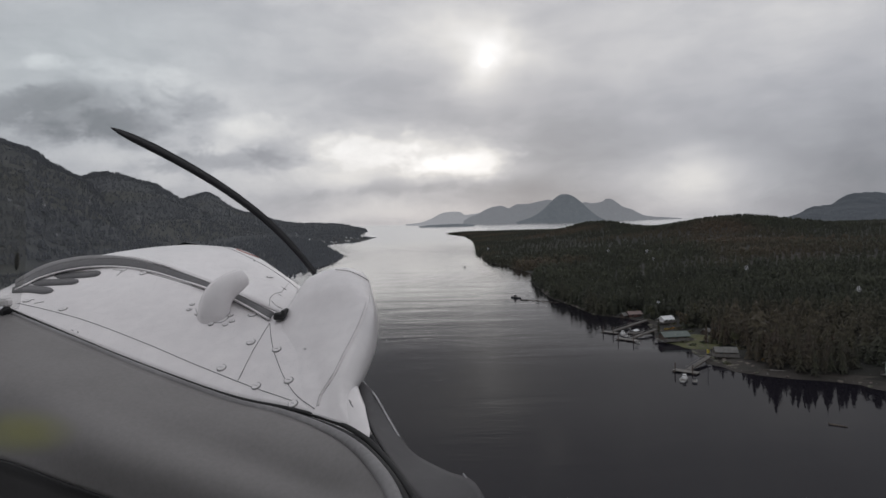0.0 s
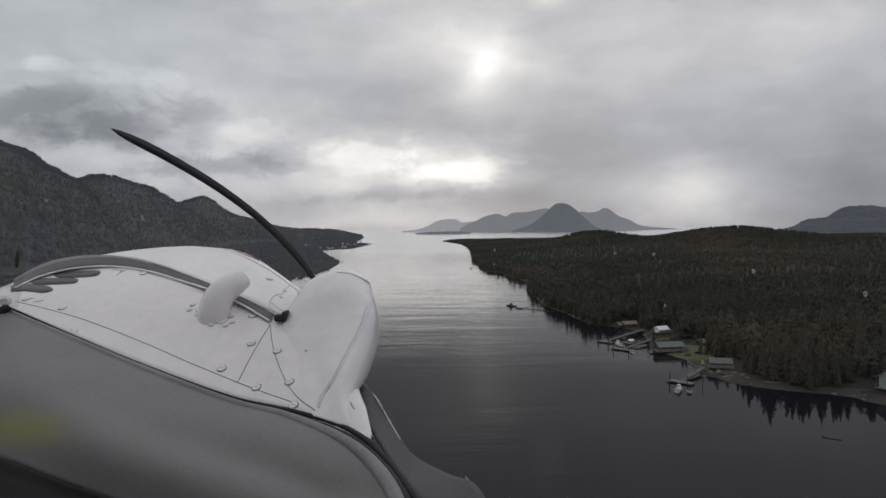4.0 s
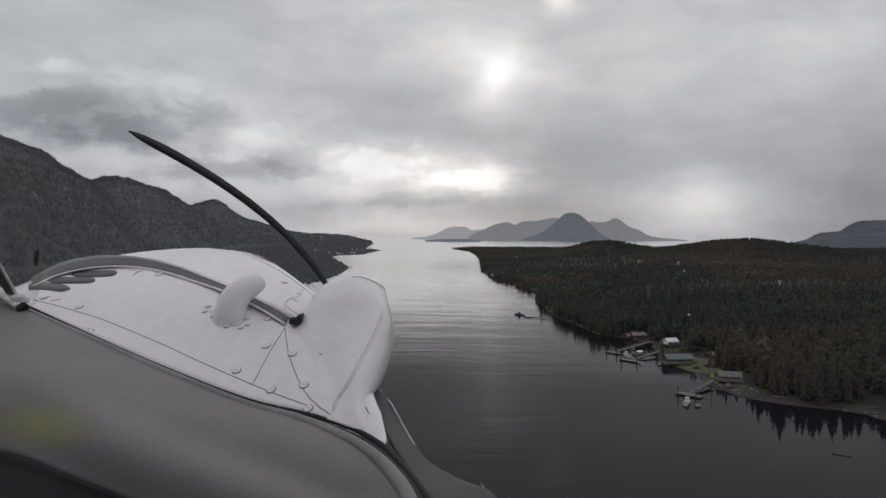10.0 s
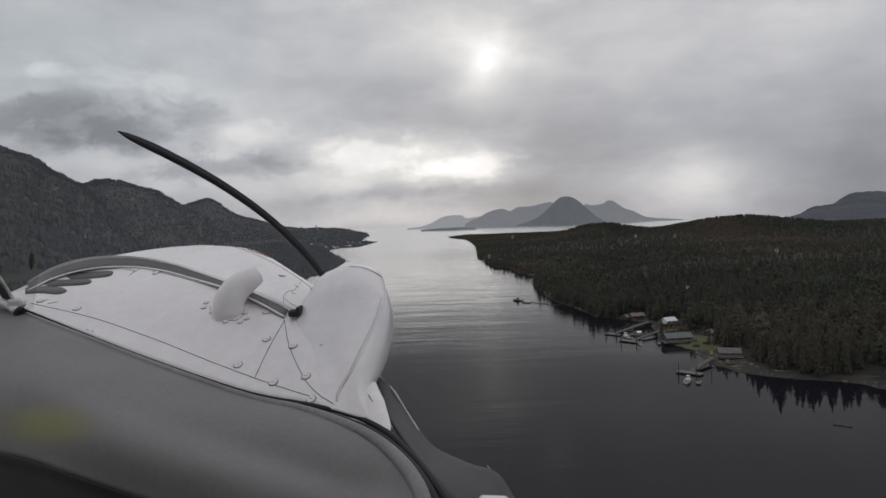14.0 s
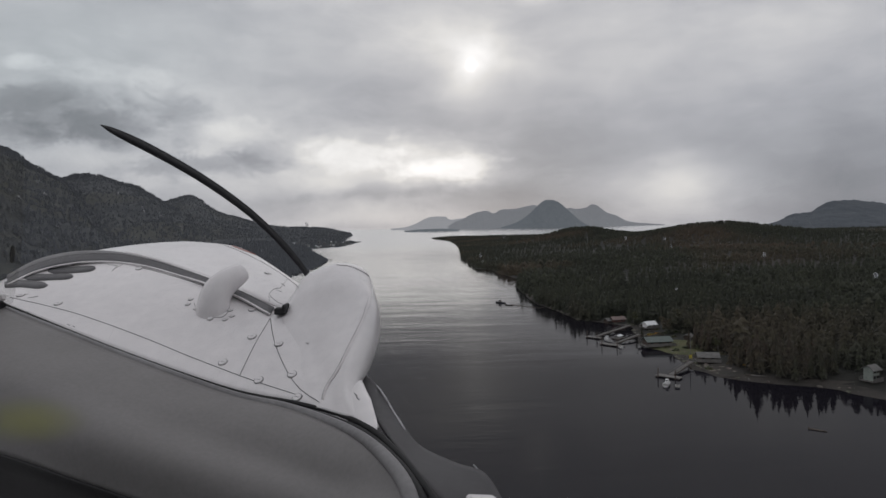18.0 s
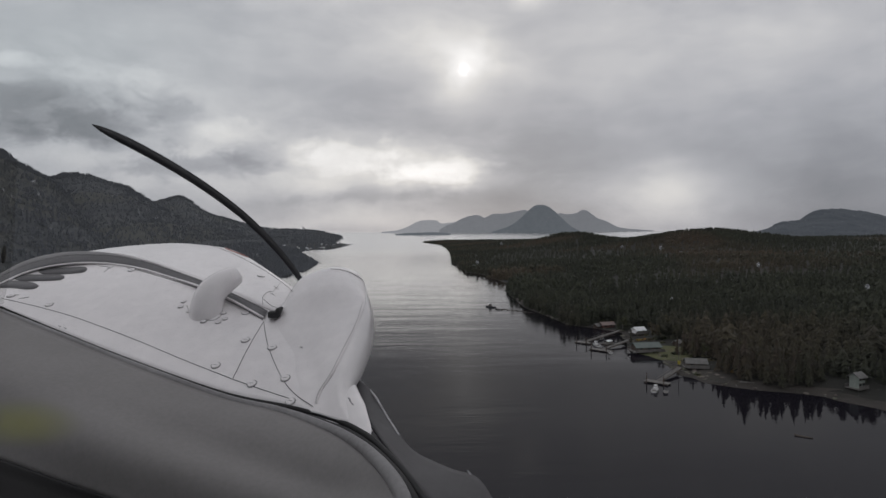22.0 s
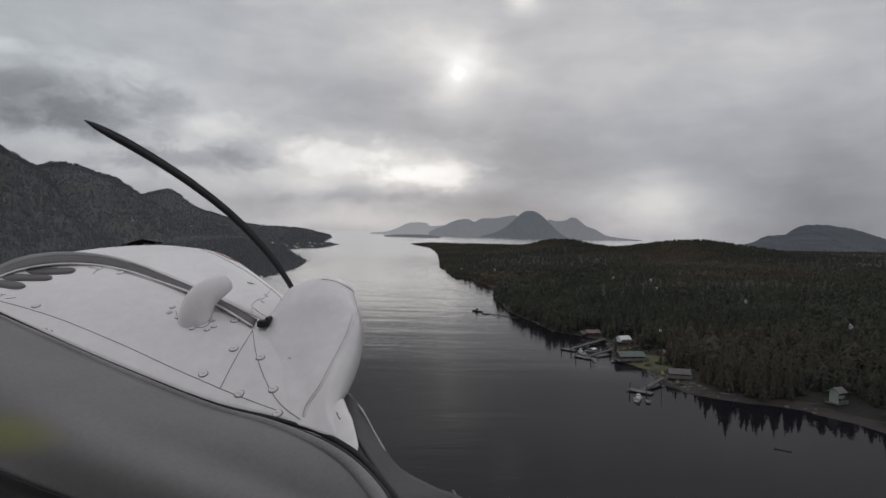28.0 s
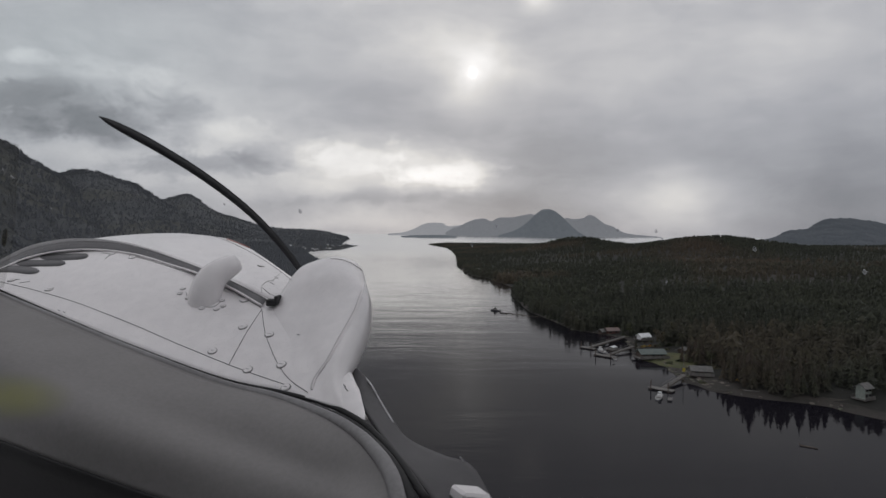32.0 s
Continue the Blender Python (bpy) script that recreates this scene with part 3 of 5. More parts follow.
def plant_forest():
    rnd = random.Random(5)
    crowns = [conifer_mesh("crown", 11, 7, s) for s in range(6)]
    crown_meshes = [mesh_of("crown", v, f, FOLIAGE) for v, f in crowns]
    trunk_bm = tube([(0, 0, -0.03), (0, 0, 0.3), (0, 0, 0.9)], [0.014, 0.011, 0.003], 6)
    trunk_me = bpy.data.meshes.new("trunk")
    trunk_bm.to_mesh(trunk_me)
    trunk_bm.free()
    trunk_me.materials.append(BARK)
    spots = []
    y = -700.0
    while y < 2460:
        step = 9.0 if y < 110 else 3.1 if y < 420 else 5.5 if y < 800 else 8.0
        d = 2.5
        while d < 1700:
            gap = step * (0.72 if d < 28 else 1 if d < 120 else 1.35 if d < 400 else 1.6)
            x = coast(y) + d + rnd.uniform(-0.5, 0.5) * gap
            yy = y + rnd.uniform(-0.5, 0.5) * step
            wooded = noise.noise((x * 0.011, yy * 0.011, 6)) + (0.5 if d < 45 else 0.16)
            beach = 3.0 + (9 if 185 < yy < 222 else 3 if yy < 260 else 0)
            if (x < 0.82 * yy + 20 or (yy < 150 and d < 220)) and d > beach * 0.8 and free(x, yy) and (wooded > -0.05 or yy > 800 or rnd.random() < 0.5):
                tall = 0.74 * rnd.uniform(6.5, 12) * (1.2 if d < 26 else 1.05 if d < 60 else 0.9) * (0.75 + 0.5 * rnd.random()) * (1.3 if yy < 500 and rnd.random() < 0.08 else 1.0) * (0.75 if yy > 700 else 1.0)
                spots.append((x, yy, height(x, yy) - 0.2, tall, d))
            d += gap
        y += step
    for cx, cy, sx, sy, count in ((400, 980, 85, 90, 2600), (275, 1300, 60, 90, 1500)):
        for _ in range(count):
            x, yy = rnd.gauss(cx, sx), rnd.gauss(cy, sy)
            if x - coast(yy) > 12:
                spots.append((x, yy, height(x, yy) - 0.2, rnd.uniform(5, 8.5), x - coast(yy)))
    spots.sort(key=lambda s: math.hypot(s[0], s[1]) + 2.0 * s[4] + (5000 if s[1] < 130 else 0))
    for x, yy, z, tall, d in spots[:280]:
        t = thing("spruce", (x, yy, z), rnd.uniform(0, 360), "dark green spruce standing in the shoreline forest", "tree", "shoreline spruces")
        t.scale = (tall * rnd.uniform(0.9, 1.3), tall * rnd.uniform(0.9, 1.3), tall)
        part("trunk", trunk_me, BARK, t)
        part("crown", rnd.choice(crown_meshes), FOLIAGE, t)
    low = [conifer_mesh("far", 4, 4, 50 + s, full=s > 1) for s in range(5)]
    low = [(np.array(v), np.array(f)) for v, f in low]
    middle = [conifer_mesh("middle", 8, 5, 70 + s, full=s > 2) for s in range(5)]
    middle = [(np.array(v), np.array(f)) for v, f in middle]
    left = []
    for rows, count, last in ((LEFT_SHORE, 9000, len(LEFT_SHORE)), (LEFT_TOWN, 1500, len(LEFT_TOWN)), (LEFT_KNOLL, 4500, 22)):
        for _ in range(count):
            p = rnd.choice(rows[rnd.randrange(1, last)])
            left.append((p.x + rnd.uniform(-8, 8), p.y + rnd.uniform(-12, 12), p.z - 1.5, rnd.uniform(4, 7), 0))
    for rows, count in ((LEFT_STEEP, 2600), (LEFT_MIDDLE, 2200), (LEFT_KNOLL, 1800)):
        for _ in range(count):
            p = rnd.choice(rows[-1 - int(abs(rnd.gauss(0, 2.5)))])
            left.append((p.x + rnd.uniform(-4, 4), p.y + rnd.uniform(-6, 6), p.z - 2, rnd.uniform(5, 12), 0))
        for _ in range(5000):
            p = rnd.choice(rows[rnd.randrange(4, len(rows))])
            left.append((p.x + rnd.uniform(-14, 14), p.y + rnd.uniform(-14, 14), p.z - 3, rnd.uniform(6, 12), 0))
    vs, fs, base = [], [], 0
    for x, yy, z, tall, d in spots[280:]:
        v, f = (middle if 130 < yy < 420 and d < 90 else low)[rnd.randrange(5)]
        a = rnd.uniform(0, 6.28)
        wide = tall * (rnd.uniform(1.2, 1.9) if yy < 500 else rnd.uniform(1.7, 2.5))
        c, s = math.cos(a) * wide, math.sin(a) * wide
        vs.append(np.stack([x + v[:, 0] * c - v[:, 1] * s, yy + v[:, 0] * s + v[:, 1] * c, z + v[:, 2] * tall - tall * 0.08], 1))
        fs.append(f + base)
        base += len(v)
    me = bpy.data.meshes.new("conifer_forest")
    V, Fc = np.concatenate(vs), np.concatenate(fs)
    me.vertices.add(len(V))
    me.vertices.foreach_set("co", V.astype(np.float32).ravel())
    me.loops.add(Fc.size)
    me.loops.foreach_set("vertex_index", Fc.astype(np.int32).ravel())
    me.polygons.add(len(Fc))
    me.polygons.foreach_set("loop_start", np.arange(0, Fc.size, 3, dtype=np.int32))
    me.materials.append(FOLIAGE)
    me.update(calc_edges=True)
    me.validate()
    tagged(new("conifer_forest", me), "dense dark green conifer forest covering the island", "forest", kind="stuff")
    vs, fs, base = [], [], 0
    for x, yy, z, tall, d in left:
        v, f = low[rnd.randrange(5)]
        v = v * (tall * 2.1, tall * 2.1, tall) + (x, yy, z)
        vs += [tuple(q) for q in v]
        fs += [tuple(q) for q in f + base]
        base += len(v)
    tagged(new("opposite_forest", mesh_of("opposite_forest", vs, fs, HAZED_FOLIAGE)), "conifer woods on the opposite shore, haze put into their grey-green colour", "forest", kind="stuff")


plant_forest()


# ------------------------------------------------------- houses and docks
def roof_mesh(wide, deep, rise, over, thick=0.18):
    """A gable roof with its ridge along x, eaves at z = 0."""
    bm = bmesh.new()
    x, y = wide / 2 + over, deep / 2 + over
    drop = rise * over / (deep / 2)
    outer = [(-y, -drop), (0, rise), (y, -drop)]
    inner = [(y - 0.02, -drop - thick), (0, rise - thick), (-y + 0.02, -drop - thick)]
    ring = outer + inner
    a = [bm.verts.new((-x, p[0], p[1])) for p in ring]
    b = [bm.verts.new((x, p[0], p[1])) for p in ring]
    n = len(ring)
    for k in range(n):
        bm.faces.new((a[k], a[(k + 1) % n], b[(k + 1) % n], b[k]))
    for q, s in ((a, 1), (b, -1)):
        for quad in ((0, 1, 4, 5), (1, 2, 3, 4)):
            f = [q[i] for i in quad]
            bm.faces.new(f if s < 0 else f[::-1])
    return bm


def gable_body(wide, deep, tall, rise):
    bm = bmesh.new()
    x, y = wide / 2, deep / 2
    prof = [(-y, 0), (y, 0), (y, tall), (0, tall + rise), (-y, tall)]
    a = [bm.verts.new((-x, p[0], p[1])) for p in prof]
    b = [bm.verts.new((x, p[0], p[1])) for p in prof]
    for k in range(5):
        bm.faces.new((a[k], b[k], b[(k + 1) % 5], a[(k + 1) % 5]))
    bm.faces.new(a)
    bm.faces.new(b[::-1])
    return bm


def house(name, at, turn, wide, deep, tall, rise, wall, roof, label, storeys=1, stilts=0.0, deck=0.0, group="shore houses", windows=True):
    z = height(*at)
    h = thing(name, (*at, z), turn, label, "house", group)
    body = gable_body(wide, deep, tall, rise - 0.2)
    body.transform(Matrix.Translation((0, 0, stilts)))
    part("wall", body, wall, h)
    r = roof_mesh(wide, deep, rise, 0.6)
    r.transform(Matrix.Translation((0, 0, stilts + tall + 0.02)))
    part("roof", r, roof, h)
    if stilts:
        for i in range(4):
            for s in (-1, 1):
                part("post", box((0.3, 0.3, stilts + 1.5), (-wide / 2 + 0.3 + i * (wide - 0.6) / 3, s * (deep / 2 - 0.3), stilts / 2 - 0.76)), BROWN_WOOD, h)
    if deck:
        part("deck", box((wide + 2 * deck, deep + 2 * deck, 0.25), (0, 0, stilts - 0.14)), GREY_WOOD, h)
        for s in (-1, 1):
            part("railing", box((wide + 2 * deck, 0.08, 0.9), (0, s * (deep / 2 + deck - 0.06), stilts + 0.45)), GREY_WOOD, h)
    if windows:
        per = tall / storeys
        for st in range(storeys):
            for s in (-1, 1):
                for i in range(max(2, int(wide / 3))):
                    n = max(2, int(wide / 3))
                    wx = -wide / 2 + wide * (i + 0.5) / n
                    win = part("window", box((1.1, 0.12, min(1.0, per * 0.6)), (wx, s * (deep / 2 + 0.03), stilts + st * per + per * 0.55)), BROWN_WOOD, h)
                    part("pane", box((0.9, 0.06, min(0.8, per * 0.6 - 0.2)), (wx, s * (deep / 2 + 0.085), stilts + st * per + per * 0.55)), DARK_GLASS, win)
    return h


house("shed", (84.5, 315.5), 12, 6.2, 3.6, 1.7, 1.0, RED_WOOD, PINK_ROOF, "long weathered red shed above the beach", group="")
house("cabin", (79.8, 315.4), 30, 3.0, 2.8, 1.6, 0.9, BROWN_WOOD, GREY_ROOF, "small brown cabin with a grey roof beside the red shed")
house("cabin", (98.1, 333.3), -10, 3.6, 3, 1.6, 0.9, BROWN_WOOD, GREY_ROOF, "small grey-roofed hut half hidden in trees")
house("house", (92.8, 291.5), 20, 4.8, 3.6, 1.6, 1.1, WHITE_WALL, METAL_ROOF, "white house with a bright metal roof at the forest edge", 1, 1.0, 1.2)
house("house", (83.4, 252.6), 8, 10, 5.2, 1.8, 1.3, BROWN_WOOD, GREEN_ROOF, "timber lodge with a green metal roof on stilts over the beach", 1, 0.8, 1.2)
house("house", (90.5, 220.7), -12, 6.4, 4.2, 1.7, 1.1, BROWN_WOOD, GREY_ROOF, "brown timber house with a pale grey roof on posts", 1, 0.8, 0.9)
house("cabin", (98.5, 259.1), 40, 3, 2.4, 1.5, 0.8, BROWN_WOOD, GREY_ROOF, "small weathered hut beside the lawn")
house("house", (125.5, 187.5), 25, 3.0, 2.8, 3.6, 1.0, PALE_GREEN, GREY_ROOF, "narrow pale green two-storey house behind the beach", 2, 0.6, 0.8)
house("cabin", (140.4, 216.6), 0, 2.6, 2.2, 1.8, 0.7, BROWN_WOOD, METAL_ROOF, "small cabin with a pale metal roof among trees")
house("cabin", (44.1, 794.0), 0, 5, 4, 2.4, 1.4, WHITE_WALL, METAL_ROOF, "white cabin on the wooded far point", 1)


# the settlement that the aircraft has already passed
for k, (x, y) in enumerate([(163, -14), (174, -30), (166, -48), (178, -62), (163, -78), (175, -92), (166, -108), (178, -120), (162, -136)]):
    house("house", (x, y), 80 + 23 * math.sin(k * 2.1), 8 + 1.5 * math.sin(k * 1.7), 6, 3.2 + (k % 3 == 0) * 2, 1.8, (BROWN_WOOD, RED_WOOD, WHITE_WALL)[k % 3], (GREY_ROOF, METAL_ROOF, GREEN_ROOF)[(k + k // 3) % 3],
          ("brown timber house in the shore settlement", "weathered red house in the shore settlement", "white house in the shore settlement")[k % 3], 1 + (k % 3 == 0))
house("house", (176, -268), 75, 14, 9, 3.5, 2.6, GREY_WOOD, METAL_ROOF, "large grey shore house with a pale metal roof above a pier")
house("shed", (168, -298), 60, 7, 5, 2.8, 1.6, RED_WOOD, GREY_ROOF, "red shed beside the pier", group="")


def lawn_sheet(name, centre, rx, ry, mat, label):
    verts, faces = [(centre[0], centre[1], height(*centre) + 0.25)], []
    n, m = 40, 8
    for j in range(1, m + 1):
        for i in range(n):
            a = 2 * math.pi * i / n
            q = (j / m) * (1 + 0.28 * noise.noise((math.cos(a) * 1.6, math.sin(a) * 1.6, centre[0])))
            x, y = centre[0] + rx * q * math.cos(a), centre[1] + ry * q * math.sin(a)
            verts.append((x, y, height(x, y) + (0.22 if j < m else -0.3)))
    for i in range(n):
        faces.append((0, 1 + i, 1 + (i + 1) % n))
        for j in range(m - 1):
            a, b = 1 + j * n + i, 1 + j * n + (i + 1) % n
            faces.append((a, a + n, b + n, b))
    tagged(new(name, mesh_of(name, verts, faces, mat, True)), label, "lawn", kind="structure")


lawn_sheet("ground_lawn", (90.2, 247.7), 11, 13, LAWN, "mown green lawn between the shore houses")
lawn_sheet("ground_yard", (89.0, 208.3), 10, 9, BEACH, "trodden brown stony ground round the brown house")


def dock(name, shore, sea, wide, label, float_size=(9, 3), z0=1.6):
    """A sloping gangway from the shore to a moored float, with piles."""
    a, b = Vector((*shore, z0)), Vector((*sea, 0.45))
    mid, run = (a + b) / 2, (b - a)
    d = thing(name, (*sea, 0), math.degrees(math.atan2(run.y, run.x)), label, "dock", "shore docks")
    length = run.length
    tilt = Matrix.Rotation(math.asin((a.z - b.z) / length), 4, "Y")
    for s in (-1, 1):
        part("stringer", box((length, 0.14, 0.3), (-length / 2 * math.cos(math.asin((a.z - b.z) / length)), s * wide / 2, (a.z + b.z) / 2), turn=tilt), BROWN_WOOD, d)
        part("handrail", box((length, 0.06, 0.08), (-length / 2, s * wide / 2, (a.z + b.z) / 2 + 0.95), turn=tilt), GREY_WOOD, d)
    n = int(length / 0.9)
    plank = mesh_of("plank", *loft([[(-0.4, -wide / 2, 0), (0.4, -wide / 2, 0)], [(-0.4, wide / 2, 0), (0.4, wide / 2, 0)]], 2, 2), GREY_WOOD)
    pb = box((0.82, wide, 0.07), bevel=0.01)
    pb.to_mesh(plank)
    pb.free()
    for i in range(n):
        f = (i + 0.5) / n
        o = part("plank", plank, GREY_WOOD, d)
        o.location = (-length * f, 0, b.z + (a.z - b.z) * f + 0.19)
    fl, fw = float_size
    part("float_deck", box((fw, fl, 0.25), (fw / 2, 0, 0.42), 0.03), GREY_WOOD, d)
    for s in (-1, 0, 1):
        part("float_log", tube([(0.1, s * fl / 2 * 0.85, 0.12), (fw - 0.1, s * fl / 2 * 0.85, 0.12)], 0.28, 8), BROWN_WOOD, d)
        if s:
            part("pile", tube([(fw + 0.25, s * fl / 2 * 0.7, -2), (fw + 0.25, s * fl / 2 * 0.7, 3.2)], 0.17, 8), BROWN_WOOD, d)
    return d


dock("dock", (85.9, 297.6), (64.1, 275.1), 1.6, "grey timber gangway down to a small float", (7, 2.6))
dock("dock", (82.6, 272.4), (67.5, 257.9), 1.6, "grey timber dock with a long float beside the lodge", (10, 3))
dock("dock", (83.7, 217.5), (71.5, 203.4), 1.6, "long gangway and float below the brown house", (8, 3))
dock("dock", (152, -275), (118, -280), 2.0, "long timber pier running out to a mooring float", (26, 3))
dock("dock", (152, -60), (138, -62), 1.5, "short grey timber dock below the settlement", (8, 3))


def boat(name, at, turn, length, hull, cabin, label, deckmat=GREY_WOOD, mast=False):
    b = thing(name, (*at, 0), turn, label, "boat", "moored boats")
    bm = bmesh.new()
    wide = length * 0.15
    rows = []
    for i in range(9):
        f = i / 8
        half = wide * (1 - max(0, (f - 0.45) / 0.55) ** 2.2) * (0.86 + 0.14 * min(1, f * 4))
        x = (f - 0.5) * length
        sheer = 0.085 * length + 0.05 * length * max(0, f - 0.4) ** 2 * 2
        rows.append([bm.verts.new(p) for p in ((x, -half, sheer), (x * 0.97, -half * 0.72, -0.1), (x * 0.97, half * 0.72, -0.1), (x, half, sheer))])
    for r0, r1 in zip(rows, rows[1:]):
        for k in range(3):
            bm.faces.new((r0[k], r0[k + 1], r1[k + 1], r1[k]))
    bm.faces.new(rows[0])
    bm.faces.new(rows[-1][::-1])
    part("hull", bm, hull, b)
    dk = bmesh.new()
    lo = [[dk.verts.new((v[0], v[1], v[2])) for v in (((f / 8 - 0.5) * length * 0.97, s * wide * 0.93 * (1 - max(0, (f / 8 - 0.45) / 0.55) ** 2.2), 0.07 * length) for s in (-1, 1))] for f in range(9)]
    for r0, r1 in zip(lo, lo[1:]):
        dk.faces.new((r0[0], r1[0], r1[1], r0[1]))
    part("deck", dk, deckmat, b)
    if cabin:
        part("cabin", box((length * 0.26, wide * 1.2, length * 0.12), (0.02 * length, 0, 0.13 * length), 0.05), cabin, b)
        c = part("wheelhouse", box((length * 0.15, wide * 1.0, length * 0.1), (0.04 * length, 0, 0.235 * length), 0.05), cabin, b)
        part("window", box((length * 0.152, wide * 0.8, length * 0.04), (0.04 * length, 0, 0.25 * length)), DARK_GLASS, c)
        part("cabin_roof", box((length * 0.18, wide * 1.15, 0.08), (0.04 * length, 0, 0.29 * length)), HULL_WHITE, b)
    if mast:
        part("mast", tube([(-0.1 * length, 0, 0.05 * length), (-0.1 * length, 0, 0.5 * length)], 0.06, 6), GREY_WOOD, b)
    part("rail", box((length * 0.7, 0.06, 0.06), (-0.1 * length, wide * 0.9, 0.13 * length)), HULL_WHITE, b)
    part("rail", box((length * 0.7, 0.06, 0.06), (-0.1 * length, -wide * 0.9, 0.13 * length)), HULL_WHITE, b)
    return b


boat("fishing_boat", (33.4, 403.8), 140, 7.5, HULL_DARK, GREY_WOOD, "old dark-hulled fishing boat with a grey wheelhouse at anchor", GREY_WOOD, True)
boat("skiff", (37.6, 391.8), 160, 5, GREY_WOOD, None, "small open grey skiff tied to a log boom")
boat("motorboat", (67.3, 268.1), 100, 6.5, HULL_WHITE, HULL_WHITE, "white cabin motorboat tied to a float")
boat("motorboat", (66.7, 192.8), 60, 6, HULL_WHITE, HULL_WHITE, "white cabin motorboat tied to the long float")
boat("skiff", (69.1, 190.6), 70, 4.5, HULL_DARK, None, "small dark open skiff at the long float")
boat("skiff", (68.6, 251.9), 95, 4.5, HULL_WHITE, None, "small white open skiff beside the lodge dock")


def float_platform(at, turn):
    """A log float with a plank deck and a low covered frame."""
    f = thing("float_platform", (*at, 0), turn, "grey plank float with a low covered frame between the docks", "float")
    for k in range(4):
        part("float_log", tube([(-2.6, -1.5 + k, 0.1), (2.6, -1.5 + k, 0.1)], 0.26, 8), BROWN_WOOD, f)
    for k in range(10):
        part("plank", box((0.5, 3.8, 0.08), (-2.43 + k * 0.54, 0, 0.40), 0.01), GREY_WOOD, f)
    for x in (-1.4, 1.4):
        for y in (-1.1, 1.1):
            part("post", box((0.1, 0.1, 0.9), (x, y, 0.89)), BROWN_WOOD, f)
    roof = roof_mesh(3.2, 2.6, 0.4, 0.15, 0.06)
    roof.transform(Matrix.Translation((0, 0, 1.4)))
    part("roof", roof, METAL_ROOF, f)


float_platform((73.2, 272.0), 42)


def drift_log(at, turn, length, label):
    t = thing("drift_log", (*at, 0), turn, label, "log", "floating logs")
    pts = [((f - 0.5) * length, 0.12 * math.sin(f * 3), 0.08) for f in (0, 0.2, 0.4, 0.6, 0.8, 1)]
    part("trunk", tube(pts, [0.22, 0.24, 0.22, 0.2, 0.17, 0.12], 8), BARK, t)
    part("root", tube([(-length / 2, 0, 0.1), (-length / 2 - 0.4, 0.3, 0.5)], [0.2, 0.05], 6), BROWN_WOOD, t)
    part("branch", tube([(length * 0.3, 0, 0.1), (length * 0.36, -0.5, 0.35)], [0.08, 0.03], 6), BROWN_WOOD, t)


for k in range(6):
    a, b = Vector((41.1, 391.5)), Vector((55.4, 376.6))
    q = a.lerp(b, k / 5)
    drift_log(q, 40 + 8 * math.sin(k * 2), 4.5, "weathered boom log floating off the wooded point")
drift_log((87.1, 148.7), -38, 3.6, "dark waterlogged log adrift near the beach")


def scatter_rocks():
    rnd = random.Random(9)
    meshes = []
    for s in range(5):
        bm = bmesh.new()
        bmesh.ops.create_icosphere(bm, subdivisions=1, radius=1.0)
        for v in bm.verts:
            v.co *= 0.75 + 0.45 * rnd.random()
            v.co.z *= 0.6
        me = bpy.data.meshes.new("rock")
        bm.to_mesh(me)
        bm.free()
        me.materials.append(ROCK)
        meshes.append(me)
    for _ in range(150):
        y = rnd.uniform(180, 560)
        x = coast(y) + abs(rnd.gauss(3, 4))
        s = rnd.uniform(0.25, 1.0)
        o = new("shore_rock", rnd.choice(meshes))
        o.matrix_world = pose(x, y, height(x, y) + 0.1, 0, 0, rnd.uniform(0, 360)) @ Matrix.Diagonal((s * 1.3, s, s * 0.8, 1))
        tagged(o, "grey-brown boulder lying on the stony beach", "rock", "beach boulders")


scatter_rocks()


def bush_mesh(seed, mat):
    """A ragged shrub of many small leaf clumps, about one metre across."""
    r = random.Random(seed)
    verts, faces = [], []
    for _ in range(90):
        d = Vector((r.gauss(0, 1), r.gauss(0, 1), r.gauss(0.3, 0.8))).normalized() * r.uniform(0.25, 0.55)
        d.z = abs(d.z)
        a = Vector((r.gauss(0, 1), r.gauss(0, 1), r.gauss(0, 1))).normalized() * 0.13
        b = a.cross(d).normalized() * 0.13
        n = len(verts)
        verts += [d - a - b, d + a - b, d + a + b, d - a + b]
        faces.append((n, n + 1, n + 2, n + 3))
    return mesh_of("leaves", verts, faces, mat)


def plant_bushes():
    rnd = random.Random(21)
    kinds = [(bush_mesh(1, SHRUB), "low dull green shrub at the edge of the shore clearing"), (bush_mesh(2, AUTUMN), "low brownish yellow autumn shrub beside the shore houses"), (bush_mesh(3, SHRUB), "low dull green shrub at the edge of the shore clearing")]
    for (cx, cy), r in CLEARINGS[:8]:
        for _ in range(9):
            a = rnd.uniform(0, 6.28)
            q = r * rnd.uniform(0.75, 1.05)
            x, y = cx + q * math.cos(a), cy + q * math.sin(a)
            if x - coast(y) < 3:
                continue
            me, label = kinds[0 if rnd.random() < 0.5 else 1 if rnd.random() < 0.3 else 2]
            t = thing("shrub", (x, y, height(x, y) - 0.1), rnd.uniform(0, 360), label, "shrub", "shore shrubs")
            s = rnd.uniform(1.5, 3.4)
            t.scale = (s, s, s * rnd.uniform(0.6, 0.9))
            part("leaves", me, SHRUB, t)
            part("stem", STEM, BARK, t)


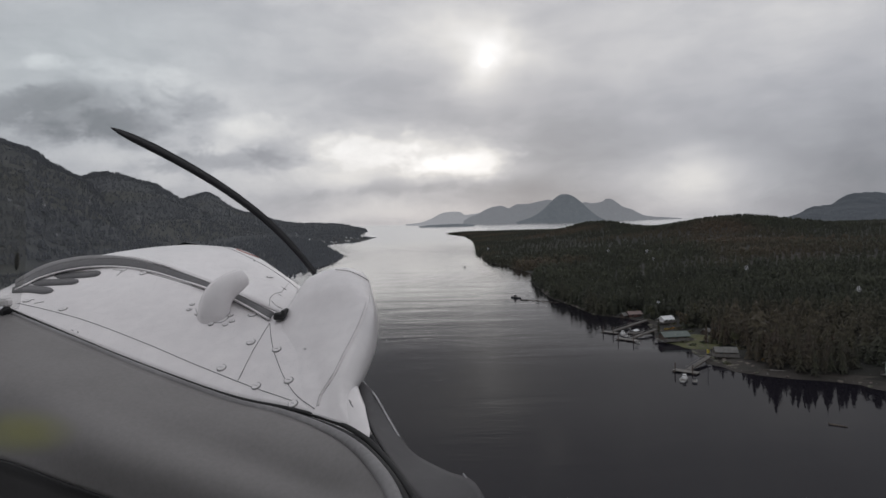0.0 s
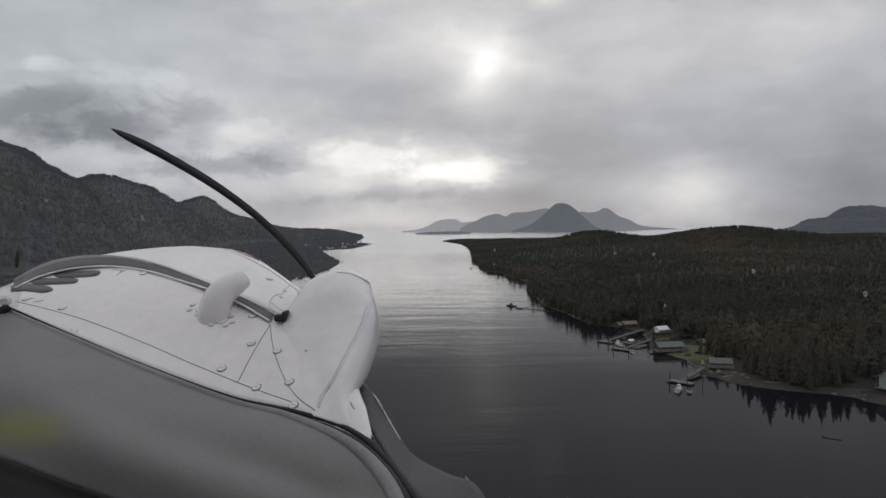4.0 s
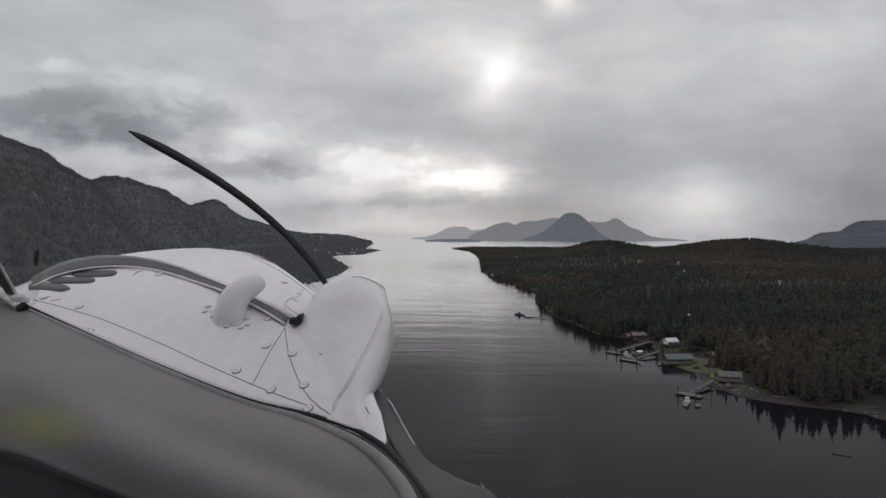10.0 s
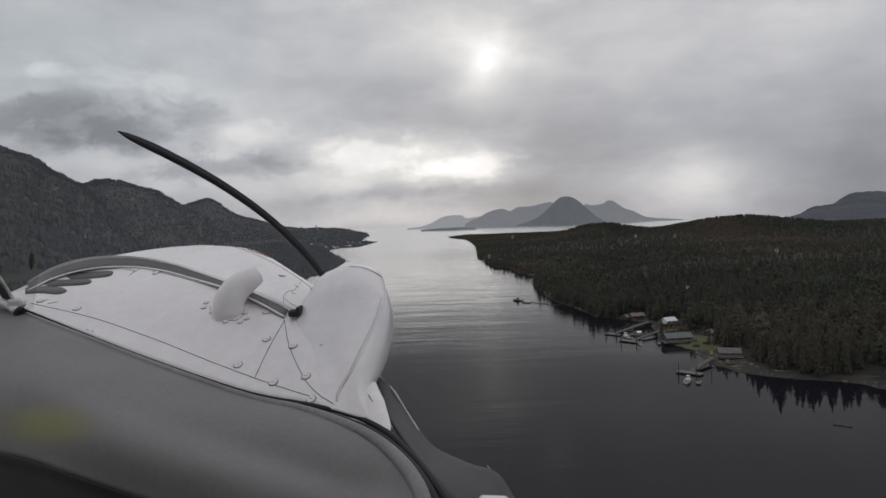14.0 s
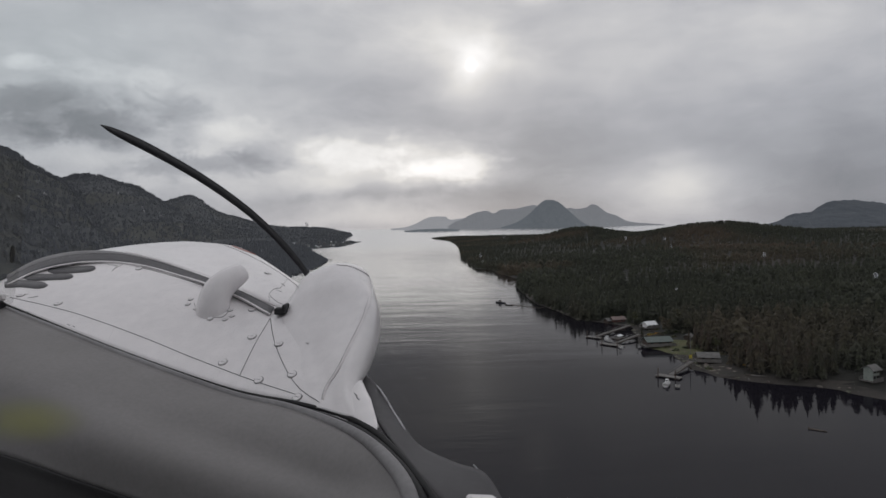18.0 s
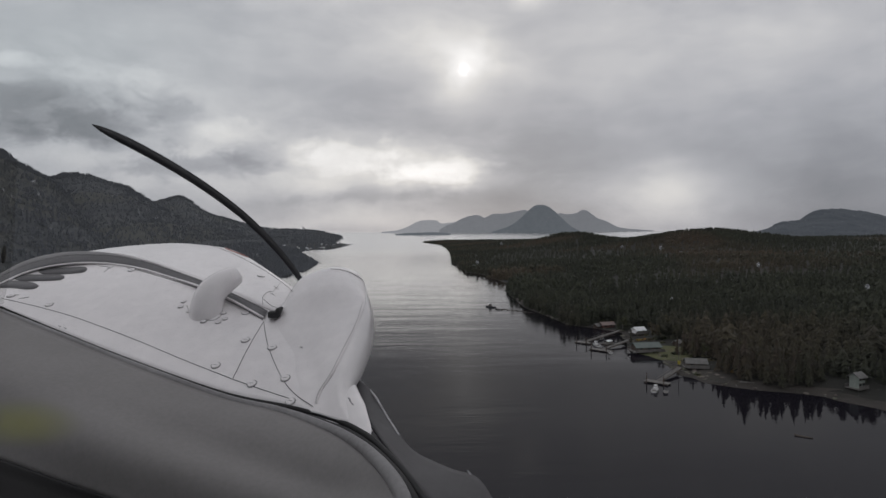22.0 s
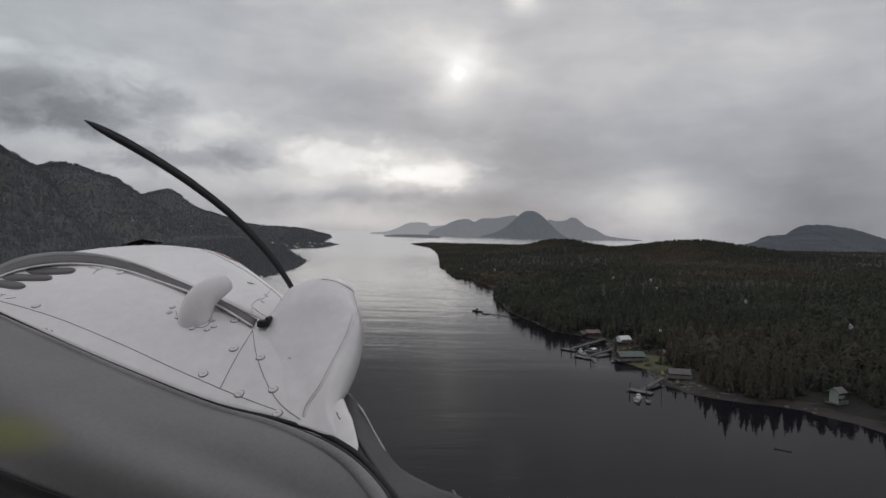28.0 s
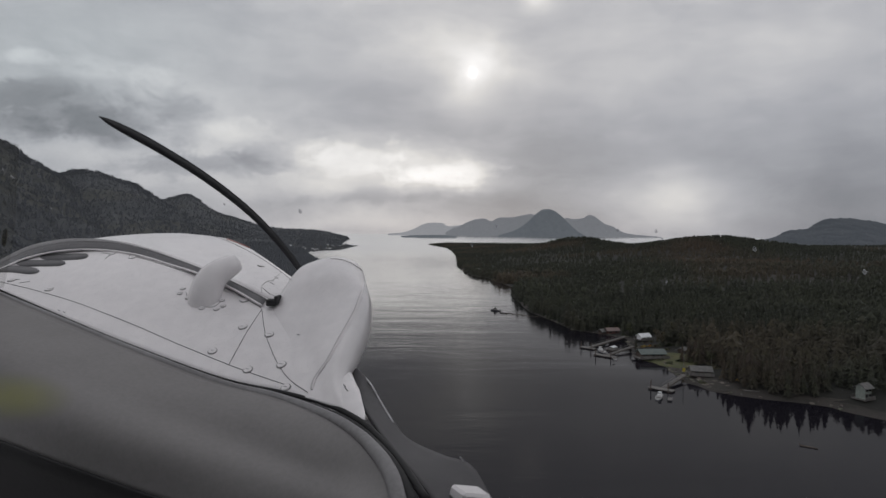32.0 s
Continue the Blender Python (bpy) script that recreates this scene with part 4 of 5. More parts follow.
SHRUB = material("shrub_leaves", (0.035, 0.042, 0.02), (0.07, 0.07, 0.036), 0.85, 0.5, 4, 0.3, 0.05, 0, 0.2)
STEM = bpy.data.meshes.new("stem")
stem_bm = tube([(0, 0, -0.1), (0, 0, 0.35)], [0.03, 0.015], 5)
stem_bm.to_mesh(STEM)
stem_bm.free()
STEM.materials.append(BARK)
plant_bushes()


def alder_crown(seed):
    """A thin broadleaf crown of small leaf clumps round a few limbs, one unit high."""
    r = random.Random(seed)
    verts, faces = [], []
    lobes = [Vector((r.uniform(-0.16, 0.16), r.uniform(-0.16, 0.16), r.uniform(0.42, 0.86))) for _ in range(7)]
    for _ in range(240):
        c = r.choice(lobes) + Vector((r.gauss(0, 0.065), r.gauss(0, 0.065), r.gauss(0, 0.075)))
        a = Vector((r.gauss(0, 1), r.gauss(0, 1), r.gauss(0, 1))).normalized() * r.uniform(0.02, 0.045)
        b = a.cross(Vector((r.gauss(0, 1), r.gauss(0, 1), r.gauss(0, 1)))).normalized() * r.uniform(0.02, 0.045)
        n = len(verts)
        verts += [c - a, c - b, c + a, c + b]
        faces.append((n, n + 1, n + 2, n + 3))
    return mesh_of("crown", verts, faces, ALDER)


def plant_alders():
    rnd = random.Random(77)
    crowns = [alder_crown(s) for s in range(4)]
    tm = tube([(0, 0, -0.04), (0.01, 0, 0.3), (-0.01, 0.01, 0.75)], [0.016, 0.012, 0.004], 6)
    trunk = bpy.data.meshes.new("trunk")
    tm.to_mesh(trunk)
    tm.free()
    trunk.materials.append(PALE_BARK)
    for x, y in ((104, 252), (107, 244), (101, 240), (99, 231), (104, 226), (108, 219), (103, 214), (111, 234), (94, 272), (103, 288), (90, 304), (112, 224), (118, 212), (126, 206), (122, 216), (78, 333), (73, 347)):
        x, y = x + rnd.uniform(-1.5, 1.5), y + rnd.uniform(-1.5, 1.5)
        t = thing("alder", (x, y, height(x, y) - 0.1), rnd.uniform(0, 360), "thin brownish alder with sparse autumn leaves behind the shore", "tree", "shoreline alders")
        tall = rnd.uniform(5.5, 9)
        t.scale = (tall, tall, tall)
        part("trunk", trunk, PALE_BARK, t)
        part("crown", rnd.choice(crowns), ALDER, t)


ALDER = material("alder_leaves", (0.045, 0.040, 0.022), (0.085, 0.070, 0.038), 0.85, 0.3, 3, 0.3, 0.05, 0, 0.25)
PALE_BARK = material("alder_bark", (0.12, 0.115, 0.105), (0.22, 0.21, 0.20), 0.9, 1, 9, 0.3, 0.02)
plant_alders()


def beach_clutter():
    """Driftwood and stacked timber on the shore by the houses."""
    rnd = random.Random(31)
    for _ in range(46):
        y = rnd.uniform(196, 290)
        x = coast(y) + rnd.uniform(1.5, 12)
        t = thing("driftwood", (x, y, height(x, y) + 0.08), rnd.uniform(0, 180), "bleached driftwood log stranded on the stony beach", "log", "beach driftwood")
        n = rnd.uniform(1.5, 5)
        part("trunk", tube([(-n / 2, 0, 0), (0, 0.08, 0.05), (n / 2, 0, 0)], [0.14, 0.15, 0.08], 7), rnd.choice((GREY_WOOD, BROWN_WOOD, BARK)), t)
        part("root", tube([(-n / 2, 0, 0), (-n / 2 - 0.25, 0.2, 0.3)], [0.12, 0.03], 5), BARK, t)
    post = thing("marker_post", (*(86.1, 224.8), height(*(86.1, 224.8))), 10, "tall wooden post with a yellow board by the brown house", "sign post")
    part("post", box((0.14, 0.14, 10.0), (0, 0, 4.95)), GREY_WOOD, post)
    part("board", box((1.1, 0.08, 1.3), (0, -0.13, 1.6), 0.01), YELLOW, post, "plain yellow board")
    more = random.Random(44)
    for _ in range(70):
        y = more.uniform(205, 262)
        x = coast(y) + more.uniform(0.5, 9)
        s = more.uniform(0.3, 0.9)
        src = random.Random(int(x * 7)).choice([o for o in bpy.data.meshes if o.name.startswith("rock")])
        o = new("shore_rock", src)
        o.matrix_world = pose(x, y, height(x, y) + 0.1, 0, 0, more.uniform(0, 360)) @ Matrix.Diagonal((s * 1.3, s, s * 0.8, 1))
        tagged(o, "grey-brown boulder lying on the stony beach", "rock", "beach boulders")


beach_clutter()


def left_town():
    """Small houses and landing stages of the settlement on the opposite shore."""
    rnd = random.Random(3)
    for k in range(40):
        row = LEFT_TOWN[rnd.choice((3, 5, 7, 10, 14, 19, 25))]
        p = row[int(len(row) * (0.22 + 0.66 * (k + rnd.random()) / 40))]
        h = thing("town_house", (p.x, p.y, p.z), rnd.uniform(-30, 120), "small pale town house on the opposite wooded shore", "house", "town houses")
        wide = rnd.uniform(3.5, 6)
        body = gable_body(wide, 4.5, 6.5, 1.3)
        body.transform(Matrix.Translation((0, 0, -3)))
        part("wall", body, rnd.choice((WHITE_WALL, GREY_WOOD, GREY_WOOD, PALE_GREEN)), h)
        r = roof_mesh(wide, 4.5, 1.45, 0.4)
        r.transform(Matrix.Translation((0, 0, 3.52)))
        part("roof", r, rnd.choice((METAL_ROOF, GREY_ROOF, GREY_ROOF)), h)
    for x, y, turn, n in ((-189, 972, 12, 30), (-283, 1800, -20, 34), (-276, 1650, 5, 26)):
        d = thing("landing_stage", (x, y, 0), turn, "grey wooden landing stage on the opposite shore", "dock", "far landing stages")
        part("deck", box((n * 0.6, 3, 0.5), (n * 0.3 - 6, 0, 1.2)), GREY_WOOD, d)
        for q in range(5):
            part("pile", tube([(q * n / 9 - 5, 1.2, -2), (q * n / 9 - 5, 1.2, 1.9)], [0.25, 0.25], 6), GREY_WOOD, d)


left_town()

# ------------------------------------------------------------- floatplane
plane = thing("floatplane", (0, 0, 0), 0, "white floatplane nose seen from the cockpit, with rivets and scoops", "aircraft")
SEAL = [(-0.936, 1.236, 49.888), (-0.842, 1.195, 49.864), (-0.667, 1.114, 49.822), (-0.518, 1.043, 49.789), (-0.339, 0.971, 49.751), (-0.223, 0.921, 49.742), (-0.148, 0.871, 49.738), (-0.098, 0.811, 49.735), (-0.057, 0.740, 49.726), (-0.033, 0.690, 49.719), (-0.009, 0.640, 49.707)]
STRIP = [(-1.012, 1.336, 49.870), (-0.954, 1.357, 49.898), (-0.906, 1.398, 49.928), (-0.754, 1.419, 49.946), (-0.625, 1.358, 49.932), (-0.497, 1.277, 49.900), (-0.387, 1.216, 49.869), (-0.291, 1.155, 49.842), (-0.218, 1.094, 49.806), (-0.149, 0.992, 49.774), (-0.122, 0.927, 49.754)]
deck, deck_tree = sheet("deck_panel", [SEAL[:8] + [(-0.096, 0.831, 49.740)], [(a[0] * 0.5 + b[0] * 0.5, a[1] * 0.5 + b[1] * 0.5, a[2] * 0.5 + b[2] * 0.5 + 0.006) for a, b in zip(spline(SEAL[:8] + [(-0.096, 0.831, 49.740)], 9), spline(STRIP, 9))], STRIP], 60, 24, PAINT, plane, 0.004, "white painted cowl deck panel")
front, front_tree = sheet("front_cowl", [
    [(-0.913, 1.408, 49.934), (-0.759, 1.429, 49.951), (-0.630, 1.368, 49.936), (-0.501, 1.287, 49.904), (-0.391, 1.226, 49.872), (-0.294, 1.165, 49.845), (-0.226, 1.114, 49.823)],
    [(-0.920, 1.548, 49.930), (-0.839, 1.649, 49.949), (-0.758, 1.699, 49.961), (-0.667, 1.699, 49.963), (-0.520, 1.619, 49.945), (-0.330, 1.416, 49.870), (-0.227, 1.295, 49.831)],
    [(-1.189, 1.993, 49.801), (-1.070, 2.094, 49.808), (-0.938, 2.094, 49.815), (-0.826, 2.094, 49.814), (-0.644, 1.993, 49.794), (-0.460, 1.792, 49.749), (-0.324, 1.591, 49.719)]], 50, 24, PAINT, plane, 0.004, "white domed front engine cowl")


# the large fairing: sections from its far tip to its foot, each from the left root over the crown to the right side
fairing, fairing_tree = sheet("scoop_fairing", [
    [(-0.311, 1.354, 49.803), (-0.293, 1.354, 49.810), (-0.272, 1.374, 49.819), (-0.229, 1.374, 49.824), (-0.192, 1.374, 49.818), (-0.173, 1.364, 49.800), (-0.179, 1.362, 49.770)],
    [(-0.287, 1.247, 49.887), (-0.270, 1.247, 49.905), (-0.244, 1.258, 49.918), (-0.208, 1.258, 49.924), (-0.181, 1.258, 49.919), (-0.163, 1.267, 49.906), (-0.159, 1.315, 49.855)],
    [(-0.295, 1.186, 49.866), (-0.275, 1.181, 49.884), (-0.235, 1.167, 49.899), (-0.185, 1.147, 49.908), (-0.151, 1.157, 49.899), (-0.136, 1.196, 49.861), (-0.150, 1.273, 49.779)],
    [(-0.305, 1.134, 49.833), (-0.273, 1.120, 49.843), (-0.235, 1.110, 49.854), (-0.175, 1.081, 49.867), (-0.134, 1.076, 49.871), (-0.122, 1.125, 49.833), (-0.147, 1.212, 49.757)],
    [(-0.285, 1.060, 49.796), (-0.256, 1.051, 49.804), (-0.221, 1.039, 49.813), (-0.168, 1.004, 49.825), (-0.135, 0.999, 49.830), (-0.120, 1.054, 49.803), (-0.150, 1.141, 49.736)],
    [(-0.251, 0.991, 49.768), (-0.226, 0.982, 49.777), (-0.199, 0.975, 49.783), (-0.164, 0.950, 49.795), (-0.142, 0.946, 49.797), (-0.128, 0.988, 49.775), (-0.155, 1.071, 49.725)],
    [(-0.213, 0.930, 49.750), (-0.195, 0.924, 49.754), (-0.175, 0.914, 49.758), (-0.155, 0.900, 49.762), (-0.145, 0.897, 49.762), (-0.137, 0.914, 49.757), (-0.143, 0.961, 49.736)],
    [(-0.203, 0.909, 49.739), (-0.182, 0.894, 49.741), (-0.160, 0.877, 49.740), (-0.139, 0.861, 49.739), (-0.122, 0.849, 49.738), (-0.112, 0.853, 49.733), (-0.112, 0.871, 49.724)]],
    60, 50, PAINT, plane, 0.003, "large smooth white bulging fairing")
skirt, skirt_tree = sheet("skirt_panel", [[(-0.168, 0.930, 49.748), (-0.150, 0.950, 49.748), (-0.139, 0.990, 49.748), (-0.137, 1.020, 49.753)],
                                          [(-0.166, 0.915, 49.739), (-0.144, 0.935, 49.735), (-0.127, 0.965, 49.733), (-0.125, 1.0, 49.733)],
                                          [(-0.162, 0.895, 49.733), (-0.133, 0.905, 49.716), (-0.111, 0.925, 49.7), (-0.102, 0.96, 49.7)]], 20, 16, STAINED_SHADE, plane, 0.002, "stained white skirt panel at the fairing's foot, greyed for shade")
TREES = [deck_tree, front_tree, fairing_tree, skirt_tree]


def on_skin(way):
    """Where a line of sight from the seat meets the aircraft's skin."""
    best = None
    for tree in TREES:
        hit, normal, _, dist = tree.ray_cast(SEAT, Vector(way))
        if hit and (best is None or dist < best[2]):
            up = normal if normal.dot(Vector(way)) < 0 else -normal
            best = (hit + up * 0.002, up, dist)
    return best


def seam(name, ways, radius, mat, label="", lift=0.0003, squash=1.0):
    pts = [h[0] + h[1] * lift for h in (on_skin(v) for v in spline(ways, 8 * len(ways))) if h]
    if len(pts) > 1:
        part(name, tube(pts, radius * (0.62 if mat == SEAM else 1.0), 6, squash), mat, plane, label, True)


seam("seam", [(-0.5687, 0.8181, -0.0856), (-0.5321, 0.8407, -0.1008), (-0.4921, 0.8623, -0.1196), (-0.4290, 0.8900, -0.1542), (-0.3736, 0.9089, -0.1855), (-0.3080, 0.9260, -0.2184)], 0.0009, SEAM)
seam("seam", [(-0.3080, 0.9260, -0.2184), (-0.2891, 0.9411, -0.1754), (-0.2687, 0.9533, -0.1376)], 0.0009, SEAM)
seam("seam", [(-0.2687, 0.9533, -0.1376), (-0.2617, 0.9495, -0.1731), (-0.2446, 0.9458, -0.2137), (-0.2235, 0.9438, -0.2436), (-0.1943, 0.9445, -0.2648)], 0.0009, SEAM)
seam("seam", [(-0.3080, 0.9260, -0.2184), (-0.2674, 0.9342, -0.2362), (-0.2190, 0.9418, -0.2551)], 0.0009, SEAM)
seam("seam", [(-0.1715, 0.9834, -0.0602), (-0.1509, 0.9865, -0.0633), (-0.1302, 0.9888, -0.0735), (-0.1198, 0.9892, -0.0843), (-0.1199, 0.9866, -0.1107), (-0.1304, 0.9808, -0.1452), (-0.1508, 0.9707, -0.1873), (-0.1672, 0.9611, -0.2200), (-0.1834, 0.9521, -0.2445), (-0.1887, 0.9467, -0.2611)], 0.0010, PAINT, "raised seam on the fairing")
# thin grey line drawn as the shaded side of the raised seam
seam("seam", [(-0.1234, 0.9862, -0.1106), (-0.1339, 0.9803, -0.1451), (-0.1542, 0.9702, -0.1871), (-0.1706, 0.9605, -0.2198), (-0.1867, 0.9516, -0.2443), (-0.1911, 0.9462, -0.2610)], 0.0003, GREY_RUBBER)
for ways in ([(-0.2706, 0.9561, -0.1121), (-0.2707, 0.9573, -0.1019), (-0.2644, 0.9598, -0.0945), (-0.2555, 0.9623, -0.0931)], [(-0.2555, 0.9623, -0.0931), (-0.2507, 0.9641, -0.0873), (-0.2442, 0.9666, -0.0781)], [(-0.2691, 0.9574, -0.1045), (-0.2611, 0.9587, -0.1125), (-0.2514, 0.9607, -0.1181)], [(-0.2596, 0.9610, -0.0956), (-0.2531, 0.9623, -0.0992)], [(-0.2547, 0.9632, -0.0855), (-0.2483, 0.9645, -0.0900)], [(-0.2911, 0.9559, -0.0380), (-0.2880, 0.9568, -0.0398)], [(-0.2755, 0.9589, -0.0684), (-0.2708, 0.9600, -0.0712)]):
    seam("latch_outline", ways, 0.0007, SEAM, "thin dark outline of a latch plate")
seam("stripe", [(-0.3210, 0.9467, -0.0271), (-0.2825, 0.9582, -0.0451), (-0.2466, 0.9666, -0.0694), (-0.2287, 0.9697, -0.0864)], 0.0022, STRIPE, "faded red edge stripe")
seam("stripe", [(-0.3544, 0.9349, -0.0179), (-0.3218, 0.9463, -0.0296), (-0.2833, 0.9577, -0.0511), (-0.2515, 0.9651, -0.0735), (-0.2270, 0.9694, -0.0934)], 0.0009, SEAM, "dark line beside the edge stripe")

def band(name, upper, lower, mat, label="", lift=0.006, n=40):
    """A flat strip lying on the skin between two edges."""
    rows = [[on_skin(v) for v in spline(edge, n)] for edge in (upper, lower)]
    pairs = [[p[0] + p[1] * lift, q[0] + q[1] * lift] for p, q in zip(*rows) if p and q]
    for _ in range(4):
        for i in range(1, len(pairs) - 1):
            pairs[i] = [(pairs[i - 1][k] + pairs[i][k] * 2 + pairs[i + 1][k]) / 4 for k in (0, 1)]
    verts = [v for p in pairs for v in (p[0], p[0].lerp(p[1], 0.5), p[1])]
    faces = [(3 * i + k, 3 * i + k + 1, 3 * i + k + 4, 3 * i + k + 3) for i in range(len(pairs) - 1) for k in (0, 1)]
    ob = part(name, mesh_of(name, verts, faces, mat, True), mat, plane, label)
    mod = ob.modifiers.new("thickness", "SOLIDIFY")
    mod.thickness, mod.offset = 0.002, 0


GAP_TOP = [(-0.938, 1.342, 49.901), (-0.904, 1.383, 49.928), (-0.851, 1.398, 49.944), (-0.793, 1.407, 49.949), (-0.726, 1.399, 49.947), (-0.645, 1.358, 49.937), (-0.567, 1.318, 49.921), (-0.487, 1.267, 49.903), (-0.405, 1.216, 49.881), (-0.321, 1.163, 49.852)]
GAP_LOW = [(-0.900, 1.287, 49.894), (-0.875, 1.337, 49.916), (-0.827, 1.358, 49.929), (-0.773, 1.370, 49.934), (-0.709, 1.364, 49.932), (-0.631, 1.328, 49.924), (-0.555, 1.289, 49.909), (-0.477, 1.241, 49.894), (-0.397, 1.191, 49.872), (-0.321, 1.139, 49.844)]
sheet("hinge_gap", [GAP_TOP, GAP_LOW], 60, 4, GAP_GREY, plane, 0.003, "dark grey rubber strip between cowl panels")
sheet("hinge_lip", [[(-0.947, 1.354, 49.908), (-0.912, 1.395, 49.937), (-0.858, 1.411, 49.952), (-0.800, 1.419, 49.956), (-0.732, 1.411, 49.952), (-0.650, 1.370, 49.939)], GAP_TOP[:6]], 40, 4, GREY_RUBBER, plane, 0.003, "grey metal lip over the gap")
# dark bar in place of the shadow line along the gap's upper edge
part("hinge_shadow", tube(spline(GAP_TOP[3:], 50), 0.0022, 6), SEAM, plane, "", True)
part("hinge_edge", tube(spline(GAP_LOW, 60), 0.0022, 6), PAINT, plane, "pale lower edge of the gap", True)
seam("seam", [(-0.4415, 0.8957, -0.0527), (-0.4284, 0.9018, -0.0565), (-0.3946, 0.9162, -0.0694), (-0.3576, 0.9300, -0.0852), (-0.3143, 0.9433, -0.1066), (-0.2704, 0.9533, -0.1349)], 0.0008, SEAM)
for upper, lower in (([(-0.5344, 0.8436, -0.0526), (-0.5279, 0.8479, -0.0492), (-0.5083, 0.8597, -0.0498), (-0.4909, 0.8698, -0.0492), (-0.4862, 0.8724, -0.0514)], [(-0.5344, 0.8435, -0.0541), (-0.5279, 0.8474, -0.0575), (-0.5083, 0.8592, -0.0579), (-0.4909, 0.8694, -0.0566), (-0.4862, 0.8723, -0.0529)]), ([(-0.5565, 0.8287, -0.0602), (-0.5503, 0.8330, -0.0573), (-0.5328, 0.8443, -0.0580), (-0.5151, 0.8551, -0.0587), (-0.5095, 0.8583, -0.0609)], [(-0.5565, 0.8286, -0.0620), (-0.5502, 0.8324, -0.0654), (-0.5327, 0.8437, -0.0659), (-0.5151, 0.8546, -0.0659), (-0.5094, 0.8582, -0.0632)]), ([(-0.5739, 0.8163, -0.0655), (-0.5595, 0.8263, -0.0644), (-0.5439, 0.8365, -0.0670), (-0.5381, 0.8401, -0.0689), (-0.5343, 0.8422, -0.0722)], [(-0.5738, 0.8157, -0.0728), (-0.5594, 0.8257, -0.0732), (-0.5454, 0.8347, -0.0762), (-0.5380, 0.8396, -0.0756), (-0.5343, 0.8422, -0.0729)])):
    band("louver", upper, lower, GAP_GREY, "dark oval cooling slot", 0.0006)


def fastener(way, size=0.0074):
    h = on_skin(way)
    if not h:
        return
    turn = h[1].to_track_quat("Z", "Y").to_matrix().to_4x4()
    bm = bmesh.new()
    bmesh.ops.create_cone(bm, segments=14, radius1=size, radius2=size * 0.86, depth=0.0022, cap_ends=True)
    bm.transform(Matrix.Translation(h[0] + h[1] * 0.001) @ turn)
    f = part("fastener", bm, PAINT, plane, "round white-painted quarter-turn fastener")
    wb = bmesh.new()
    bmesh.ops.create_cone(wb, segments=14, radius1=size * 1.10, radius2=size * 1.07, depth=0.0012, cap_ends=True)
    wb.transform(Matrix.Translation(h[0] + h[1] * 0.0003) @ turn)
    part("washer", wb, GREY_RUBBER, f)
    part("slot", box((size * 0.9, size * 0.10, 0.0006), turn=Matrix.Translation(h[0] + h[1] * 0.0021) @ turn), GREY_RUBBER, f)


for way in ((-0.3313, 0.9227, -0.1973), (-0.2932, 0.9419, -0.1636), (-0.2560, 0.9504, -0.1768), (-0.2355, 0.9461, -0.2225), (-0.2817, 0.9322, -0.2271), (-0.2270, 0.9396, -0.2561), (-0.2941, 0.9478, -0.1236), (-0.4376, 0.8975, -0.0553), (-0.5240, 0.8461, -0.0978), (-0.5597, 0.8245, -0.0835), (-0.2731, 0.9595, -0.0694)):
    fastener(way)
for way in ((-0.3754, 0.9211, -0.1032), (-0.3788, 0.9189, -0.1103), (-0.3680, 0.9224, -0.1175), (-0.3496, 0.9273, -0.1335), (-0.3304, 0.9341, -0.1356), (-0.3215, 0.9378, -0.1312), (-0.3239, 0.9381, -0.1227)):
    fastener(way, 0.005)

# scuffs and smudges on the white paint, and the sealant round the vent's foot
for ways in ([(-0.4729, 0.8798, -0.0481), (-0.4618, 0.8856, -0.0502)], [(-0.4655, 0.8834, -0.0539), (-0.4568, 0.8882, -0.0488)], [(-0.4630, 0.8849, -0.0509), (-0.4680, 0.8819, -0.0570)], [(-0.5617, 0.8231, -0.0833), (-0.5526, 0.8294, -0.0826)], [(-0.5524, 0.8289, -0.0878), (-0.5431, 0.8352, -0.0864)], [(-0.5136, 0.8486, -0.1265), (-0.5113, 0.8498, -0.1283)], [(-0.5079, 0.8517, -0.1294), (-0.5061, 0.8525, -0.1311)], [(-0.2155, 0.9603, -0.1774), (-0.2122, 0.9608, -0.1784)], [(-0.1412, 0.9555, -0.2590), (-0.1360, 0.9544, -0.2657)], [(-0.1430, 0.9561, -0.2557), (-0.1395, 0.9557, -0.2591)], [(-0.2279, 0.9403, -0.2528), (-0.2205, 0.9406, -0.2582)], [(-0.2753, 0.9541, -0.1178), (-0.2729, 0.9545, -0.1205)]):
    seam("scuff", ways, 0.0009, GREY_RUBBER, "small dark scuff on the paint", 0.0)
seam("vent_sealant", [(-0.3710, 0.9222, -0.1092), (-0.3673, 0.9226, -0.1176), (-0.3585, 0.9249, -0.1263), (-0.3468, 0.9287, -0.1312), (-0.3349, 0.9330, -0.1320), (-0.3268, 0.9367, -0.1259), (-0.3247, 0.9384, -0.1185)], 0.0009, SEAM, "dark line round the vent's foot")

